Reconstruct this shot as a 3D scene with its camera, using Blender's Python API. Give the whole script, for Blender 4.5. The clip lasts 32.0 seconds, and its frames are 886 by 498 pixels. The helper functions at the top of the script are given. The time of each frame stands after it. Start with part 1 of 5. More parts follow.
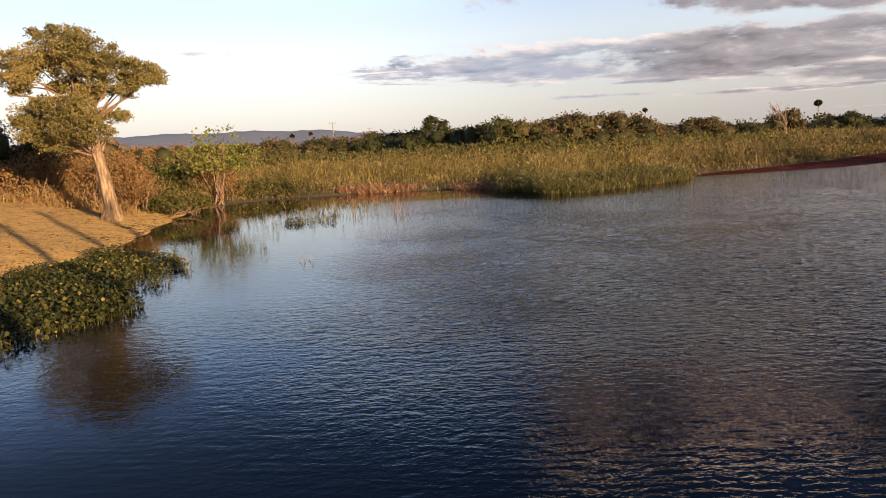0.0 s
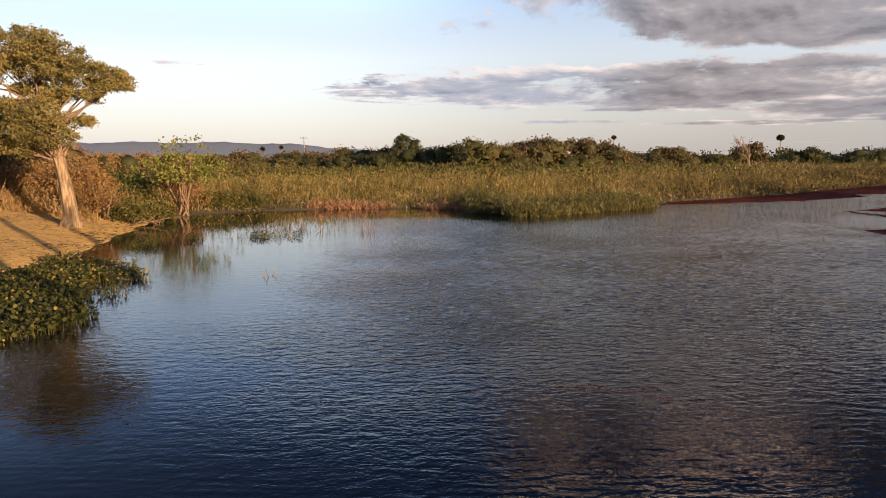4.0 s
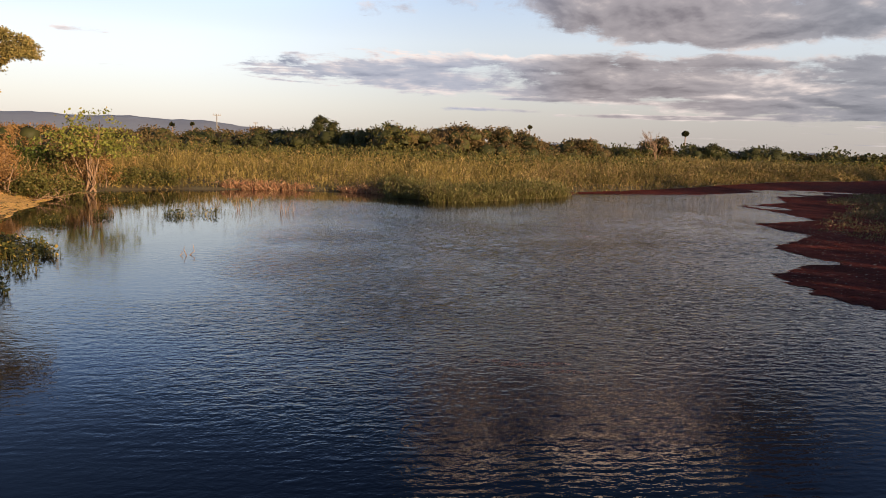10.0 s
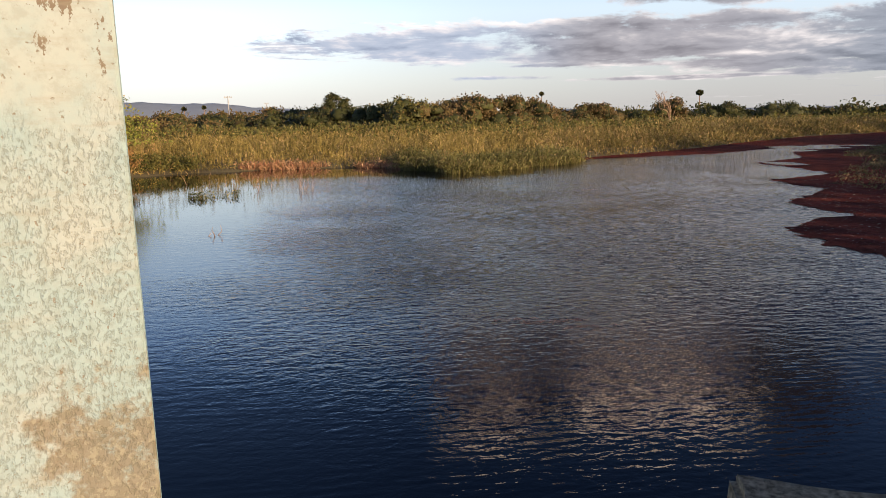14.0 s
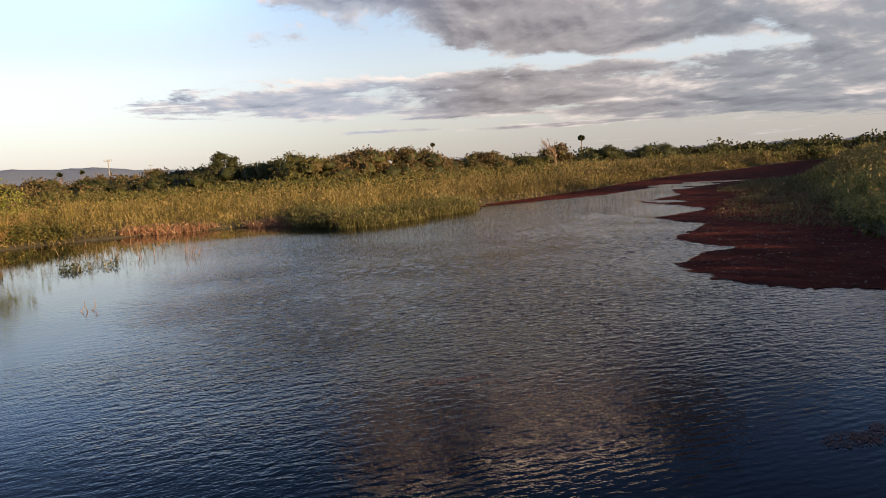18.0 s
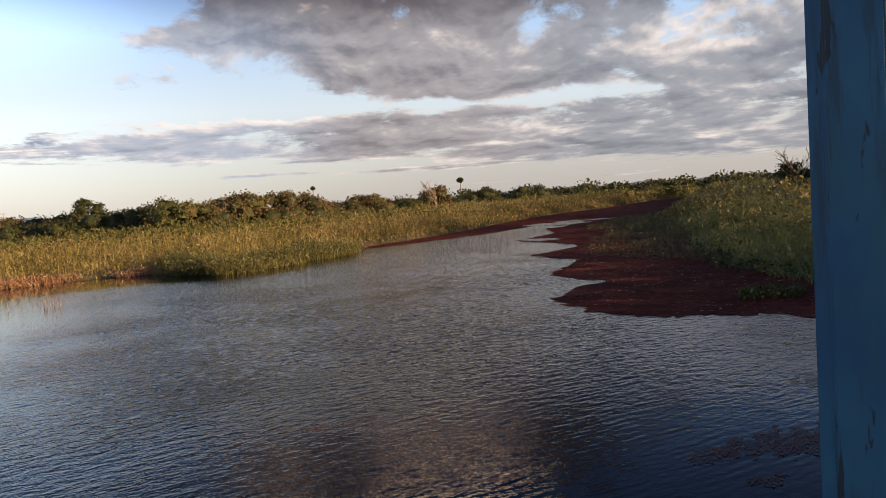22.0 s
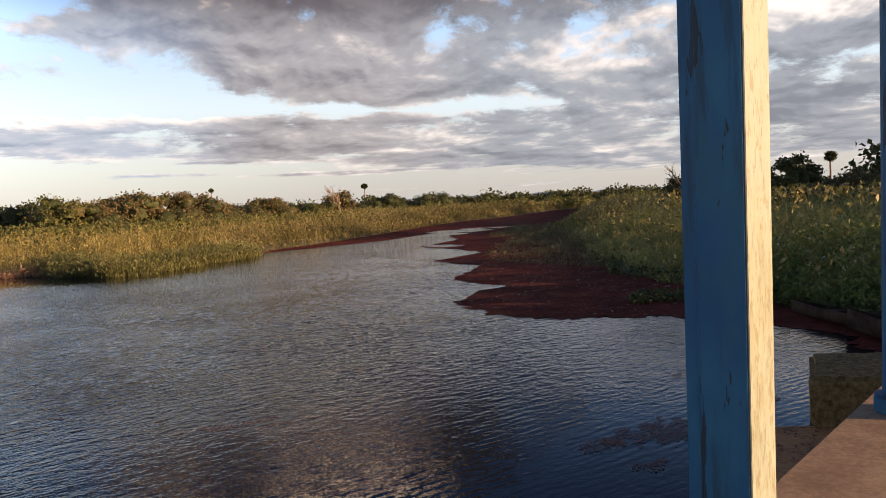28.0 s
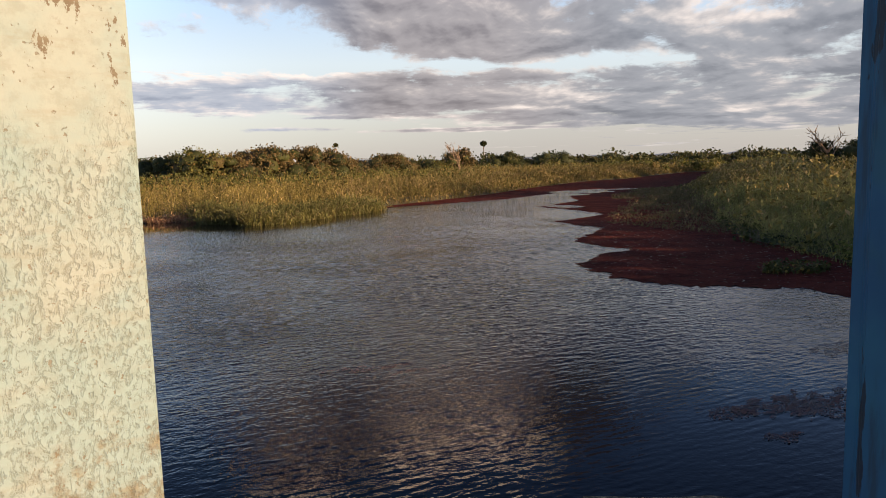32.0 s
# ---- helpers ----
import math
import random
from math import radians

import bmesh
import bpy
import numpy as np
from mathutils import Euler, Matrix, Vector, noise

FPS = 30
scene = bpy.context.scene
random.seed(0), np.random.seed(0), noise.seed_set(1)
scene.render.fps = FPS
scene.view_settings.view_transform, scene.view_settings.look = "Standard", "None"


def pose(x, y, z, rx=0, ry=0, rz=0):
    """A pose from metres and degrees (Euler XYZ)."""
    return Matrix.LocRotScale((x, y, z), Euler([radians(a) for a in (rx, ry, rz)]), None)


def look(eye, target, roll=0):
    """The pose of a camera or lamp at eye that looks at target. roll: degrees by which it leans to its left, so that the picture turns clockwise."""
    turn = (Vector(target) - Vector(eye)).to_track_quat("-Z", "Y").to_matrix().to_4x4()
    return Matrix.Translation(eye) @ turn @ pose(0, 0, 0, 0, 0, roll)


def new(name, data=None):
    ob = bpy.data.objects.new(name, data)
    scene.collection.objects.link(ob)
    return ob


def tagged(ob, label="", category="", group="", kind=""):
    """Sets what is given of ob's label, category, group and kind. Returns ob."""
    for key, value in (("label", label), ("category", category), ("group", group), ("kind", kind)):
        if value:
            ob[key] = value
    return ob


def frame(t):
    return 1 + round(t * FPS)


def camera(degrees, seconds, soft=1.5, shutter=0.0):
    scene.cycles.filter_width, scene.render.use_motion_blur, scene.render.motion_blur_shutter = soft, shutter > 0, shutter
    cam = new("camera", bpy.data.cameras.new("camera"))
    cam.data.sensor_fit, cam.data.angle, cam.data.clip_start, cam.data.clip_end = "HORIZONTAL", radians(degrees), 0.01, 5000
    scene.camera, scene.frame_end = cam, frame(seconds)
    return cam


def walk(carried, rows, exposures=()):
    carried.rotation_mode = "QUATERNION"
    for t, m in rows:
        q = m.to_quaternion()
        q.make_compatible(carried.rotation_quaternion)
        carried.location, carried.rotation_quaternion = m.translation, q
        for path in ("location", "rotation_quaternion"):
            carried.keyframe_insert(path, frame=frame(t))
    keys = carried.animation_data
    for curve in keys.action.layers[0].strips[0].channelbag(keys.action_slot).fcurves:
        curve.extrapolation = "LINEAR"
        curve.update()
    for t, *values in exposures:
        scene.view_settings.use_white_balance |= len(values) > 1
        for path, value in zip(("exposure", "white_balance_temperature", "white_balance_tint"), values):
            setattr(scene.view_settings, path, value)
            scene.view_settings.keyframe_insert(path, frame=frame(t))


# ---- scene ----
cam = camera(64.07, 32.0, 0.8)
PATH = [
    (0, pose(0.483, 1.072, 2.779, 81.27, 2.54, 0.58)),
    (0.5, pose(0.485, 1.103, 2.779, 81.58, 2.78, 3.93)),
    (1, pose(0.506, 1.124, 2.781, 83.45, 2.10, 4.36)),
    (1.5, pose(0.536, 1.115, 2.784, 86.22, 2.06, 7.37)),
    (2, pose(0.520, 1.180, 2.785, 84.42, -0.54, 6.19)),
    (2.5, pose(0.533, 1.190, 2.783, 83.22, 0.22, 3.68)),
    (3, pose(0.518, 1.202, 2.776, 82.51, 0.42, 1.69)),
    (3.5, pose(0.527, 1.163, 2.772, 82.59, 0.28, -0.60)),
    (5.5, pose(0.470, 0.948, 2.799, 83.38, 0.24, -4.64)),
    (6, pose(0.388, 0.756, 2.805, 83.50, -0.27, -10.60)),
    (6.5, pose(0.340, 0.659, 2.813, 83.93, 0.17, -12.35)),
    (7, pose(0.335, 0.618, 2.816, 83.89, -0.37, -13.34)),
    (7.5, pose(0.336, 0.646, 2.811, 84.40, -0.38, -11.74)),
    (8, pose(0.361, 0.718, 2.810, 84.05, -0.55, -7.23)),
    (8.5, pose(0.389, 0.733, 2.805, 84.32, -0.39, -1.42)),
    (9, pose(0.396, 0.629, 2.809, 82.70, 0.02, 2.65)),
    (9.5, pose(0.464, 0.696, 2.804, 81.77, -0.61, -0.48)),
    (10, pose(0.392, 0.657, 2.807, 81.63, -1.86, -8.30)),
    (10.5, pose(0.344, 0.413, 2.815, 81.50, -2.77, -12.92)),
    (11, pose(0.295, 0.438, 2.816, 81.54, -2.35, -11.89)),
    (11.5, pose(0.286, 0.395, 2.814, 83.01, -2.78, -12.53)),
    (12, pose(0.363, 0.478, 2.808, 80.31, -0.85, -8.69)),
    (12.5, pose(0.335, 0.349, 2.804, 80.62, 1.65, -5.48)),
    (13, pose(0.348, 0.218, 2.819, 80.04, 2.33, -2.79)),
    (13.5, pose(0.309, 0.184, 2.819, 80.12, 1.89, -5.07)),
    (14, pose(0.269, 0.145, 2.817, 79.38, 0.96, -7.37)),
    (14.5, pose(0.260, 0.125, 2.819, 80.32, -0.09, -12.68)),
    (16.5, pose(0.345, 0.344, 2.803, 82.19, 2.02, -13.86)),
    (17, pose(0.392, 0.416, 2.813, 83.39, 3.83, -13.21)),
    (17.5, pose(0.415, 0.564, 2.827, 84.62, 3.09, -16.13)),
    (18, pose(0.430, 0.641, 2.824, 83.18, 3.37, -15.89)),
    (18.5, pose(0.459, 0.725, 2.827, 83.92, 3.00, -13.09)),
    (19, pose(0.491, 0.689, 2.821, 84.34, 2.72, -13.61)),
    (19.5, pose(0.485, 0.654, 2.821, 84.18, 3.24, -15.42)),
    (20, pose(0.496, 0.665, 2.821, 84.89, 3.76, -15.12)),
    (20.5, pose(0.497, 0.671, 2.822, 85.16, 3.66, -16.97)),
    (21, pose(0.468, 0.616, 2.817, 84.37, 3.05, -18.83)),
    (21.5, pose(0.494, 0.627, 2.809, 85.56, 4.51, -21.73)),
    (22, pose(0.430, 0.557, 2.806, 85.97, 4.20, -25.44)),
    (22.5, pose(0.425, 0.548, 2.798, 85.16, 3.66, -24.57)),
    (23, pose(0.444, 0.534, 2.796, 85.20, 5.13, -23.33)),
    (23.5, pose(0.462, 0.457, 2.786, 82.61, 3.22, -22.53)),
    (24, pose(0.416, 0.384, 2.787, 82.62, 1.90, -18.61)),
    (24.5, pose(0.421, 0.469, 2.785, 83.12, 1.48, -22.08)),
    (25, pose(0.388, 0.507, 2.776, 82.04, 2.39, -25.10)),
    (25.5, pose(0.444, 0.559, 2.778, 82.81, 2.35, -30.29)),
    (27.5, pose(0.229, 0.387, 2.745, 85.67, 3.16, -28.77)),
    (28, pose(0.335, 0.428, 2.724, 86.07, 2.84, -33.18)),
    (28.5, pose(0.435, 0.426, 2.723, 85.11, 3.28, -31.82)),
    (29, pose(0.348, 0.273, 2.767, 84.56, 3.38, -26.33)),
    (29.5, pose(0.300, 0.218, 2.778, 84.16, 3.76, -22.00)),
    (30, pose(0.171, 0.203, 2.773, 83.97, 2.91, -20.84)),
    (30.5, pose(0.077, 0.235, 2.795, 83.66, 2.53, -21.10)),
    (31, pose(0.014, 0.229, 2.800, 84.77, 2.27, -22.17)),
    (31.5, pose(-0.030, 0.249, 2.802, 83.87, 2.40, -23.52)),
    (32, pose(-0.026, 0.275, 2.786, 83.04, 1.55, -23.71)),
]
walk(cam, PATH, [(0.0, 0.78, 6500, 14), (1.0, 0.57, 6500, 14), (2.2, 0.58, 6500, 14), (3.5, 0.72, 6500, 14), (6.0, 0.65, 6500, 14), (9.0, 0.63, 6500, 14), (10.4, 0.76, 6500, 14), (11.5, 0.92, 6350, 12), (12.2, 0.9, 6250, 11), (13.0, 0.86, 6050, 10), (14.0, 0.92, 6050, 10), (17.0, 0.74, 6500, 11), (22.0, 0.78, 6500, 11), (24.0, 0.94, 6500, 10), (25.5, 0.96, 6500, 10), (28.0, 1.0, 6500, 10), (30.0, 0.85, 6500, 10), (32.0, 0.85, 6500, 10)])

# ---- light ----
SUN_AZ, SUN_EL = 138.0, 10.0
to_sun = Vector((math.sin(radians(SUN_AZ)) * math.cos(radians(SUN_EL)), math.cos(radians(SUN_AZ)) * math.cos(radians(SUN_EL)), math.sin(radians(SUN_EL))))
sun = new("sun", bpy.data.lights.new("sun", "SUN"))
sun.data.energy, sun.data.angle, sun.data.color = 5.0, radians(0.6), (1.0, 0.70, 0.42)
sun.matrix_world = look(to_sun * 200, (0, 0, 0))


class Nodes:
    """Short names for building a node tree."""

    def __init__(self, tree):
        self.tree = tree
        tree.nodes.clear()

    def add(self, kind):
        return self.tree.nodes.new(kind)

    def put(self, socket, value):
        if isinstance(value, bpy.types.NodeSocket):
            self.tree.links.new(value, socket)
        elif value is not None:
            socket.default_value = value

    def m(self, op, a, b=None, c=None, clamp=False):
        node = self.add("ShaderNodeMath")
        node.operation, node.use_clamp = op, clamp
        for socket, value in zip(node.inputs, (a, b, c)):
            self.put(socket, value)
        return node.outputs[0]

    def step(self, x, lo, hi, a=0.0, b=1.0):
        node = self.add("ShaderNodeMapRange")
        node.interpolation_type = "SMOOTHSTEP"
        for socket, value in zip(node.inputs, (x, lo, hi, a, b)):
            self.put(socket, value)
        return node.outputs[0]

    def mix(self, f, a, b, blend="MIX"):
        node = self.add("ShaderNodeMix")
        node.data_type, node.blend_type = "RGBA", blend
        self.put(node.inputs[0], f)
        self.put(node.inputs[6], a)
        self.put(node.inputs[7], b)
        return node.outputs[2]

    def noise(self, vec, scale, detail=4.0, rough=0.55, distort=0.0):
        node = self.add("ShaderNodeTexNoise")
        self.put(node.inputs["Vector"], vec)
        for key, value in (("Scale", scale), ("Detail", detail), ("Roughness", rough), ("Distortion", distort)):
            node.inputs[key].default_value = value
        return node.outputs["Fac"]

    def combine(self, x, y, z):
        node = self.add("ShaderNodeCombineXYZ")
        for socket, value in zip(node.inputs, (x, y, z)):
            self.put(socket, value)
        return node.outputs[0]

    def scaled(self, vec, s):
        node = self.add("ShaderNodeVectorMath")
        node.operation = "MULTIPLY"
        self.put(node.inputs[0], vec)
        node.inputs[1].default_value = s
        return node.outputs[0]


def rgb(r, g, b):
    return (r, g, b, 1.0)


# ---- sky ----
world = bpy.data.worlds.new("sky")
world.use_nodes = True
scene.world = world
k = Nodes(world.node_tree)
sky = k.add("ShaderNodeTexSky")
sky.sky_type, sky.sun_disc, sky.sun_elevation, sky.sun_rotation = "NISHITA", False, radians(SUN_EL), radians(SUN_AZ)
sky.altitude, sky.air_density, sky.dust_density, sky.ozone_density = 50.0, 1.0, 1.6, 1.4
way = k.add("ShaderNodeTexCoord").outputs["Generated"]
sep = k.add("ShaderNodeSeparateXYZ")
k.put(sep.inputs[0], way)
az = k.m("MULTIPLY", k.m("ARCTAN2", sep.outputs[0], sep.outputs[1]), 57.2958)
el = k.m("MULTIPLY", k.m("ARCSINE", sep.outputs[2]), 57.2958)


def glow(a, e, wide, high):
    """A soft oval of the sky round an azimuth and a height."""
    u = k.m("DIVIDE", k.m("SUBTRACT", az, a), wide)
    v = k.m("DIVIDE", k.m("SUBTRACT", el, e), high)
    return k.m("EXPONENT", k.m("MULTIPLY", k.m("MULTIPLY_ADD", u, u, k.m("MULTIPLY", v, v)), -1.0))


# cloud space: the ceiling of cloud is seen ever flatter towards the horizon
flat_el = k.m("MULTIPLY", k.m("LOGARITHM", k.m("ADD", k.m("MAXIMUM", el, 0.0), 2.0), math.e), 2.5)


def gentle(shift_az, shift_el, scale, detail, rough, warp, stretch=1.0):
    vec = k.combine(k.m("MULTIPLY_ADD", az, 0.10 / stretch, shift_az), k.m("ADD", flat_el, shift_el), 0.0)
    return k.m("SUBTRACT", k.noise(vec, scale, detail, rough, warp), 0.5)


big = gentle(2.0, 0.0, 0.7, 3, 0.5, 0.2)
puff = gentle(0.0, 0.0, 1.25, 9, 0.60, 0.25)
soft = gentle(0.0, 0.0, 1.25, 4.5, 0.55, 0.25)
soft_up = gentle(0.04, 0.12, 1.25, 4.5, 0.55, 0.25)
fine = gentle(5.0, 0.0, 4.6, 7, 0.66, 0.4, 1.0)
fine_up = gentle(5.0, 0.03, 4.6, 4, 0.6, 0.4, 1.0)
wisp = gentle(9.0, 3.0, 3.4, 7, 0.7, 0.5, 3.0)
# the long low bank, flat below and heaped above, which frays out to wisps
bottom = k.step(az, 0.0, 50.0, 4.25, 1.7)
top = k.step(az, -10.0, 8.0, 6.0, 7.2)
low = k.m("MINIMUM", k.m("MULTIPLY", k.m("SUBTRACT", el, bottom), 0.75), k.m("MULTIPLY", k.m("SUBTRACT", top, el), 0.65))
low = k.m("ADD", k.m("MINIMUM", low, 0.42), k.step(az, -17.0, 1.0, -1.0, 0.0))
low = k.m("MULTIPLY_ADD", wisp, k.step(az, -2.0, 14.0, 2.6, 0.9), low)
# the upper bank: a ragged left edge, a flat base, and a scattered patch to the left of it higher up
base_el = k.m("ADD", k.step(az, 4.0, 36.0, 8.9, 7.7), k.step(az, 36.0, 64.0, 0.0, -3.2))
upper = k.m("MINIMUM", k.m("MULTIPLY", k.m("SUBTRACT", el, base_el), 0.55), 0.40)
left_az = k.step(el, 11.4, 13.6, 8.0, -5.0)
upper = k.m("ADD", upper, k.step(k.m("SUBTRACT", az, left_az), -7.0, 12.0, -0.8, 0.0))
far_top = k.m("ADD", k.step(az, 8.0, 30.0, 24.8, 22.8), k.step(az, 33.0, 48.0, 0.0, -7.3))
upper = k.m("ADD", upper, k.step(k.m("SUBTRACT", el, far_top), -0.8, 1.0, 0.0, -2.4))
upper = k.m("ADD", upper, k.m("MULTIPLY", k.step(az, 10.0, 2.0), k.step(el, 13.5, 16.5, 0.0, -1.5)))
upper = k.m("MULTIPLY_ADD", k.m("MINIMUM", big, 0.10), 1.8, upper)
# thin bars and wisps under the low bank and in the clear sky
bar = k.m("MULTIPLY_ADD", k.m("MAXIMUM", glow(11.0, 2.85, 7.0, 0.32), k.m("MAXIMUM", glow(30.0, 2.6, 16.0, 0.25), glow(16.0, 3.75, 6.0, 0.22))), 1.0, -0.62)
streak = k.m("MULTIPLY_ADD", wisp, 3.2, k.m("ADD", k.step(el, 4.5, 2.2, -1.0, -0.34), k.step(az, 2.0, 30.0, -0.7, 0.1)))
wisps = k.m("MULTIPLY_ADD", k.m("MAXIMUM", glow(-18.0, 7.2, 5.0, 0.5), glow(-6.0, 12.2, 7.0, 1.0)), 0.9, -0.95)
wisps = k.m("MULTIPLY_ADD", wisp, 2.0, wisps)
density = k.m("MAXIMUM", k.m("MAXIMUM", low, upper), k.m("MAXIMUM", bar, wisps))
density = k.m("MULTIPLY_ADD", puff, 2.3, density)
density = k.m("MULTIPLY_ADD", k.m("MAXIMUM", glow(10.8, 23.0, 5.0, 2.0), glow(24.5, 21.2, 8.5, 2.0)), 0.55, density)
density = k.m("MULTIPLY_ADD", fine, 0.85, density)
density = k.m("MAXIMUM", density, k.m("MINIMUM", streak, 0.16))
mask = k.m("MULTIPLY", k.step(density, -0.05, 0.30), k.step(el, -0.5, 0.8))
relief = k.m("MULTIPLY_ADD", k.m("SUBTRACT", fine, fine_up), 0.35, k.m("MULTIPLY", k.m("SUBTRACT", soft, soft_up), 2.4))
rim = k.step(density, 0.55, 0.05)
light = k.m("ADD", k.m("ADD", relief, k.m("MULTIPLY", big, 0.8)), k.m("MULTIPLY_ADD", rim, 0.30, 0.26))
light = k.m("MULTIPLY_ADD", fine, 0.15, light)
light = k.m("ADD", light, k.step(el, 9.0, 6.5, 0.0, 0.14))
# sunlit heads of the banks
heads = k.m("MULTIPLY", glow(11.0, 7.0, 8.0, 0.8), 0.45)
heads = k.m("ADD", heads, k.m("MULTIPLY", k.m("ADD", glow(45.0, 10.8, 6.0, 2.0), glow(60.0, 12.5, 8.0, 2.0)), 0.6))
heads = k.m("ADD", heads, k.m("MULTIPLY_ADD", glow(10.8, 23.8, 4.6, 1.4), 2.0, k.m("MULTIPLY", glow(24.3, 21.9, 6.3, 1.6), 2.7)))
light = k.m("ADD", light, k.m("MULTIPLY", heads, k.m("MULTIPLY_ADD", puff, 2.2, 0.8, clamp=True)))
light = k.m("SUBTRACT", light, k.m("MULTIPLY", glow(60.0, 6.5, 12.0, 2.2), 0.15))
blue_side = k.step(az, 20.0, 9.0)
east_side = k.step(az, 26.0, 40.0)
shade = k.mix(blue_side, k.mix(east_side, rgb(0.126, 0.112, 0.120), rgb(0.124, 0.130, 0.150)), rgb(0.160, 0.180, 0.230))
middle = k.mix(blue_side, k.mix(east_side, rgb(0.235, 0.214, 0.218), rgb(0.210, 0.214, 0.234)), rgb(0.285, 0.300, 0.345))
cloud = k.mix(k.step(light, 0.05, 0.5), shade, middle)
cloud = k.mix(k.step(light, 0.45, 1.05), cloud, rgb(0.62, 0.54, 0.49))
cloud = k.mix(k.step(el, 12.0, 18.0), cloud, k.mix(k.step(light, 0.5, 1.3), rgb(0.046, 0.031, 0.028), rgb(2.0, 1.42, 0.96)))
# clear air with a thin veil of haze, pale and warm towards the horizon
ramp = k.add("ShaderNodeValToRGB")
k.put(ramp.inputs[0], k.m("DIVIDE", el, 60.0, clamp=True))
stops = ((0.0, (0.385, 0.355, 0.325)), (0.05, (0.43, 0.42, 0.40)), (0.13, (0.46, 0.50, 0.53)), (0.22, (0.32, 0.435, 0.60)), (0.28, (0.085, 0.150, 0.31)), (0.35, (0.036, 0.066, 0.16)), (0.47, (0.012, 0.028, 0.09)), (1.0, (0.010, 0.022, 0.07)))
while len(ramp.color_ramp.elements) < len(stops):
    ramp.color_ramp.elements.new(0.5)
for element, (at, color) in zip(ramp.color_ramp.elements, stops):
    element.position, element.color = at, rgb(*color)
air = k.mix(1.0, sky.outputs[0], rgb(0.12, 0.12, 0.12), "MULTIPLY")
air = k.mix(0.8, air, ramp.outputs[0])
haze = k.m("MULTIPLY_ADD", k.m("MULTIPLY", k.step(az, 16.0, -14.0), k.step(el, 13.0, 6.0)), 0.34, k.m("MULTIPLY_ADD", k.m("MULTIPLY", k.step(az, 10.0, -8.0), k.m("MULTIPLY", k.step(el, 8.0, 16.0), k.step(el, 23.0, 17.0, 0.3, 1.0))), 0.8, 1.0))
air = k.mix(1.0, air, k.combine(haze, haze, haze), "MULTIPLY")
air = k.mix(k.m("MULTIPLY", k.m("MULTIPLY", k.step(az, 10.0, 32.0), k.step(el, 6.0, 2.0)), 0.4), air, rgb(0.27, 0.25, 0.235))
sky_mix = k.mix(k.m("MULTIPLY", mask, 0.95), air, cloud)
bg = k.add("ShaderNodeBackground")
k.put(bg.inputs[0], sky_mix)
bg.inputs[1].default_value = 1.0
k.put(k.add("ShaderNodeOutputWorld").inputs[0], bg.outputs[0])


# ---- materials ----
def material(name):
    mat = bpy.data.materials.new(name)
    mat.use_nodes = True
    return mat, Nodes(mat.node_tree)


def finish(k, color, rough=0.8, bump=None, strength=0.3, distance=0.02, metal=0.0, spec=0.5):
    p = k.add("ShaderNodeBsdfPrincipled")
    k.put(p.inputs["Base Color"], color)
    k.put(p.inputs["Roughness"], rough)
    k.put(p.inputs["Metallic"], metal)
    k.put(p.inputs["Specular IOR Level"], spec)
    if bump is not None:
        b = k.add("ShaderNodeBump")
        b.inputs["Strength"].default_value, b.inputs["Distance"].default_value = strength, distance
        k.put(b.inputs["Height"], bump)
        k.put(p.inputs["Normal"], b.outputs[0])
    k.put(k.add("ShaderNodeOutputMaterial").inputs[0], p.outputs[0])
    return p


def place(k):
    return k.add("ShaderNodeNewGeometry").outputs["Position"]


def own(k):
    return k.add("ShaderNodeTexCoord").outputs["Object"]


def leafy(name, dark, light, dry, dry_share=0.15, through_share=0.3):
    """Leaves: each island has its own tone; some are dry; light passes through."""
    mat, k = material(name)
    r = k.add("ShaderNodeNewGeometry").outputs["Random Per Island"]
    big = k.noise(place(k), 0.35, 3)
    clump = k.noise(place(k), 1.5, 2)
    tone = k.m("ADD", k.m("MULTIPLY", r, 0.40), k.m("MULTIPLY_ADD", big, 1.2, k.m("MULTIPLY_ADD", clump, 0.9, -0.77)), clamp=True)
    color = k.mix(tone, rgb(*dark), rgb(*light))
    dry_f = k.step(k.m("ADD", k.m("FRACT", k.m("MULTIPLY", r, 17.3)), k.m("MULTIPLY_ADD", big, 0.8, -0.4)), 1.0 - dry_share - 0.06, 1.0 - dry_share + 0.06)
    color = k.mix(dry_f, color, rgb(*dry))
    p = k.add("ShaderNodeBsdfPrincipled")
    k.put(p.inputs["Base Color"], color)
    p.inputs["Roughness"].default_value = 0.6
    p.inputs["Specular IOR Level"].default_value = 0.25
    t = k.add("ShaderNodeBsdfTranslucent")
    k.put(t.inputs[0], color)
    mix = k.add("ShaderNodeMixShader")
    mix.inputs[0].default_value = through_share
    k.put(mix.inputs[1], p.outputs[0])
    k.put(mix.inputs[2], t.outputs[0])
    k.put(k.add("ShaderNodeOutputMaterial").inputs[0], mix.outputs[0])
    return mat


def bark(name, a, b, scale=9.0):
    mat, k = material(name)
    v = k.scaled(own(k), (1.0, 1.0, 0.16))
    n = k.noise(v, scale, 6, 0.65)
    finish(k, k.mix(k.step(n, 0.35, 0.65), rgb(*a), rgb(*b)), 0.9, n, 0.9, 0.05)
    return mat


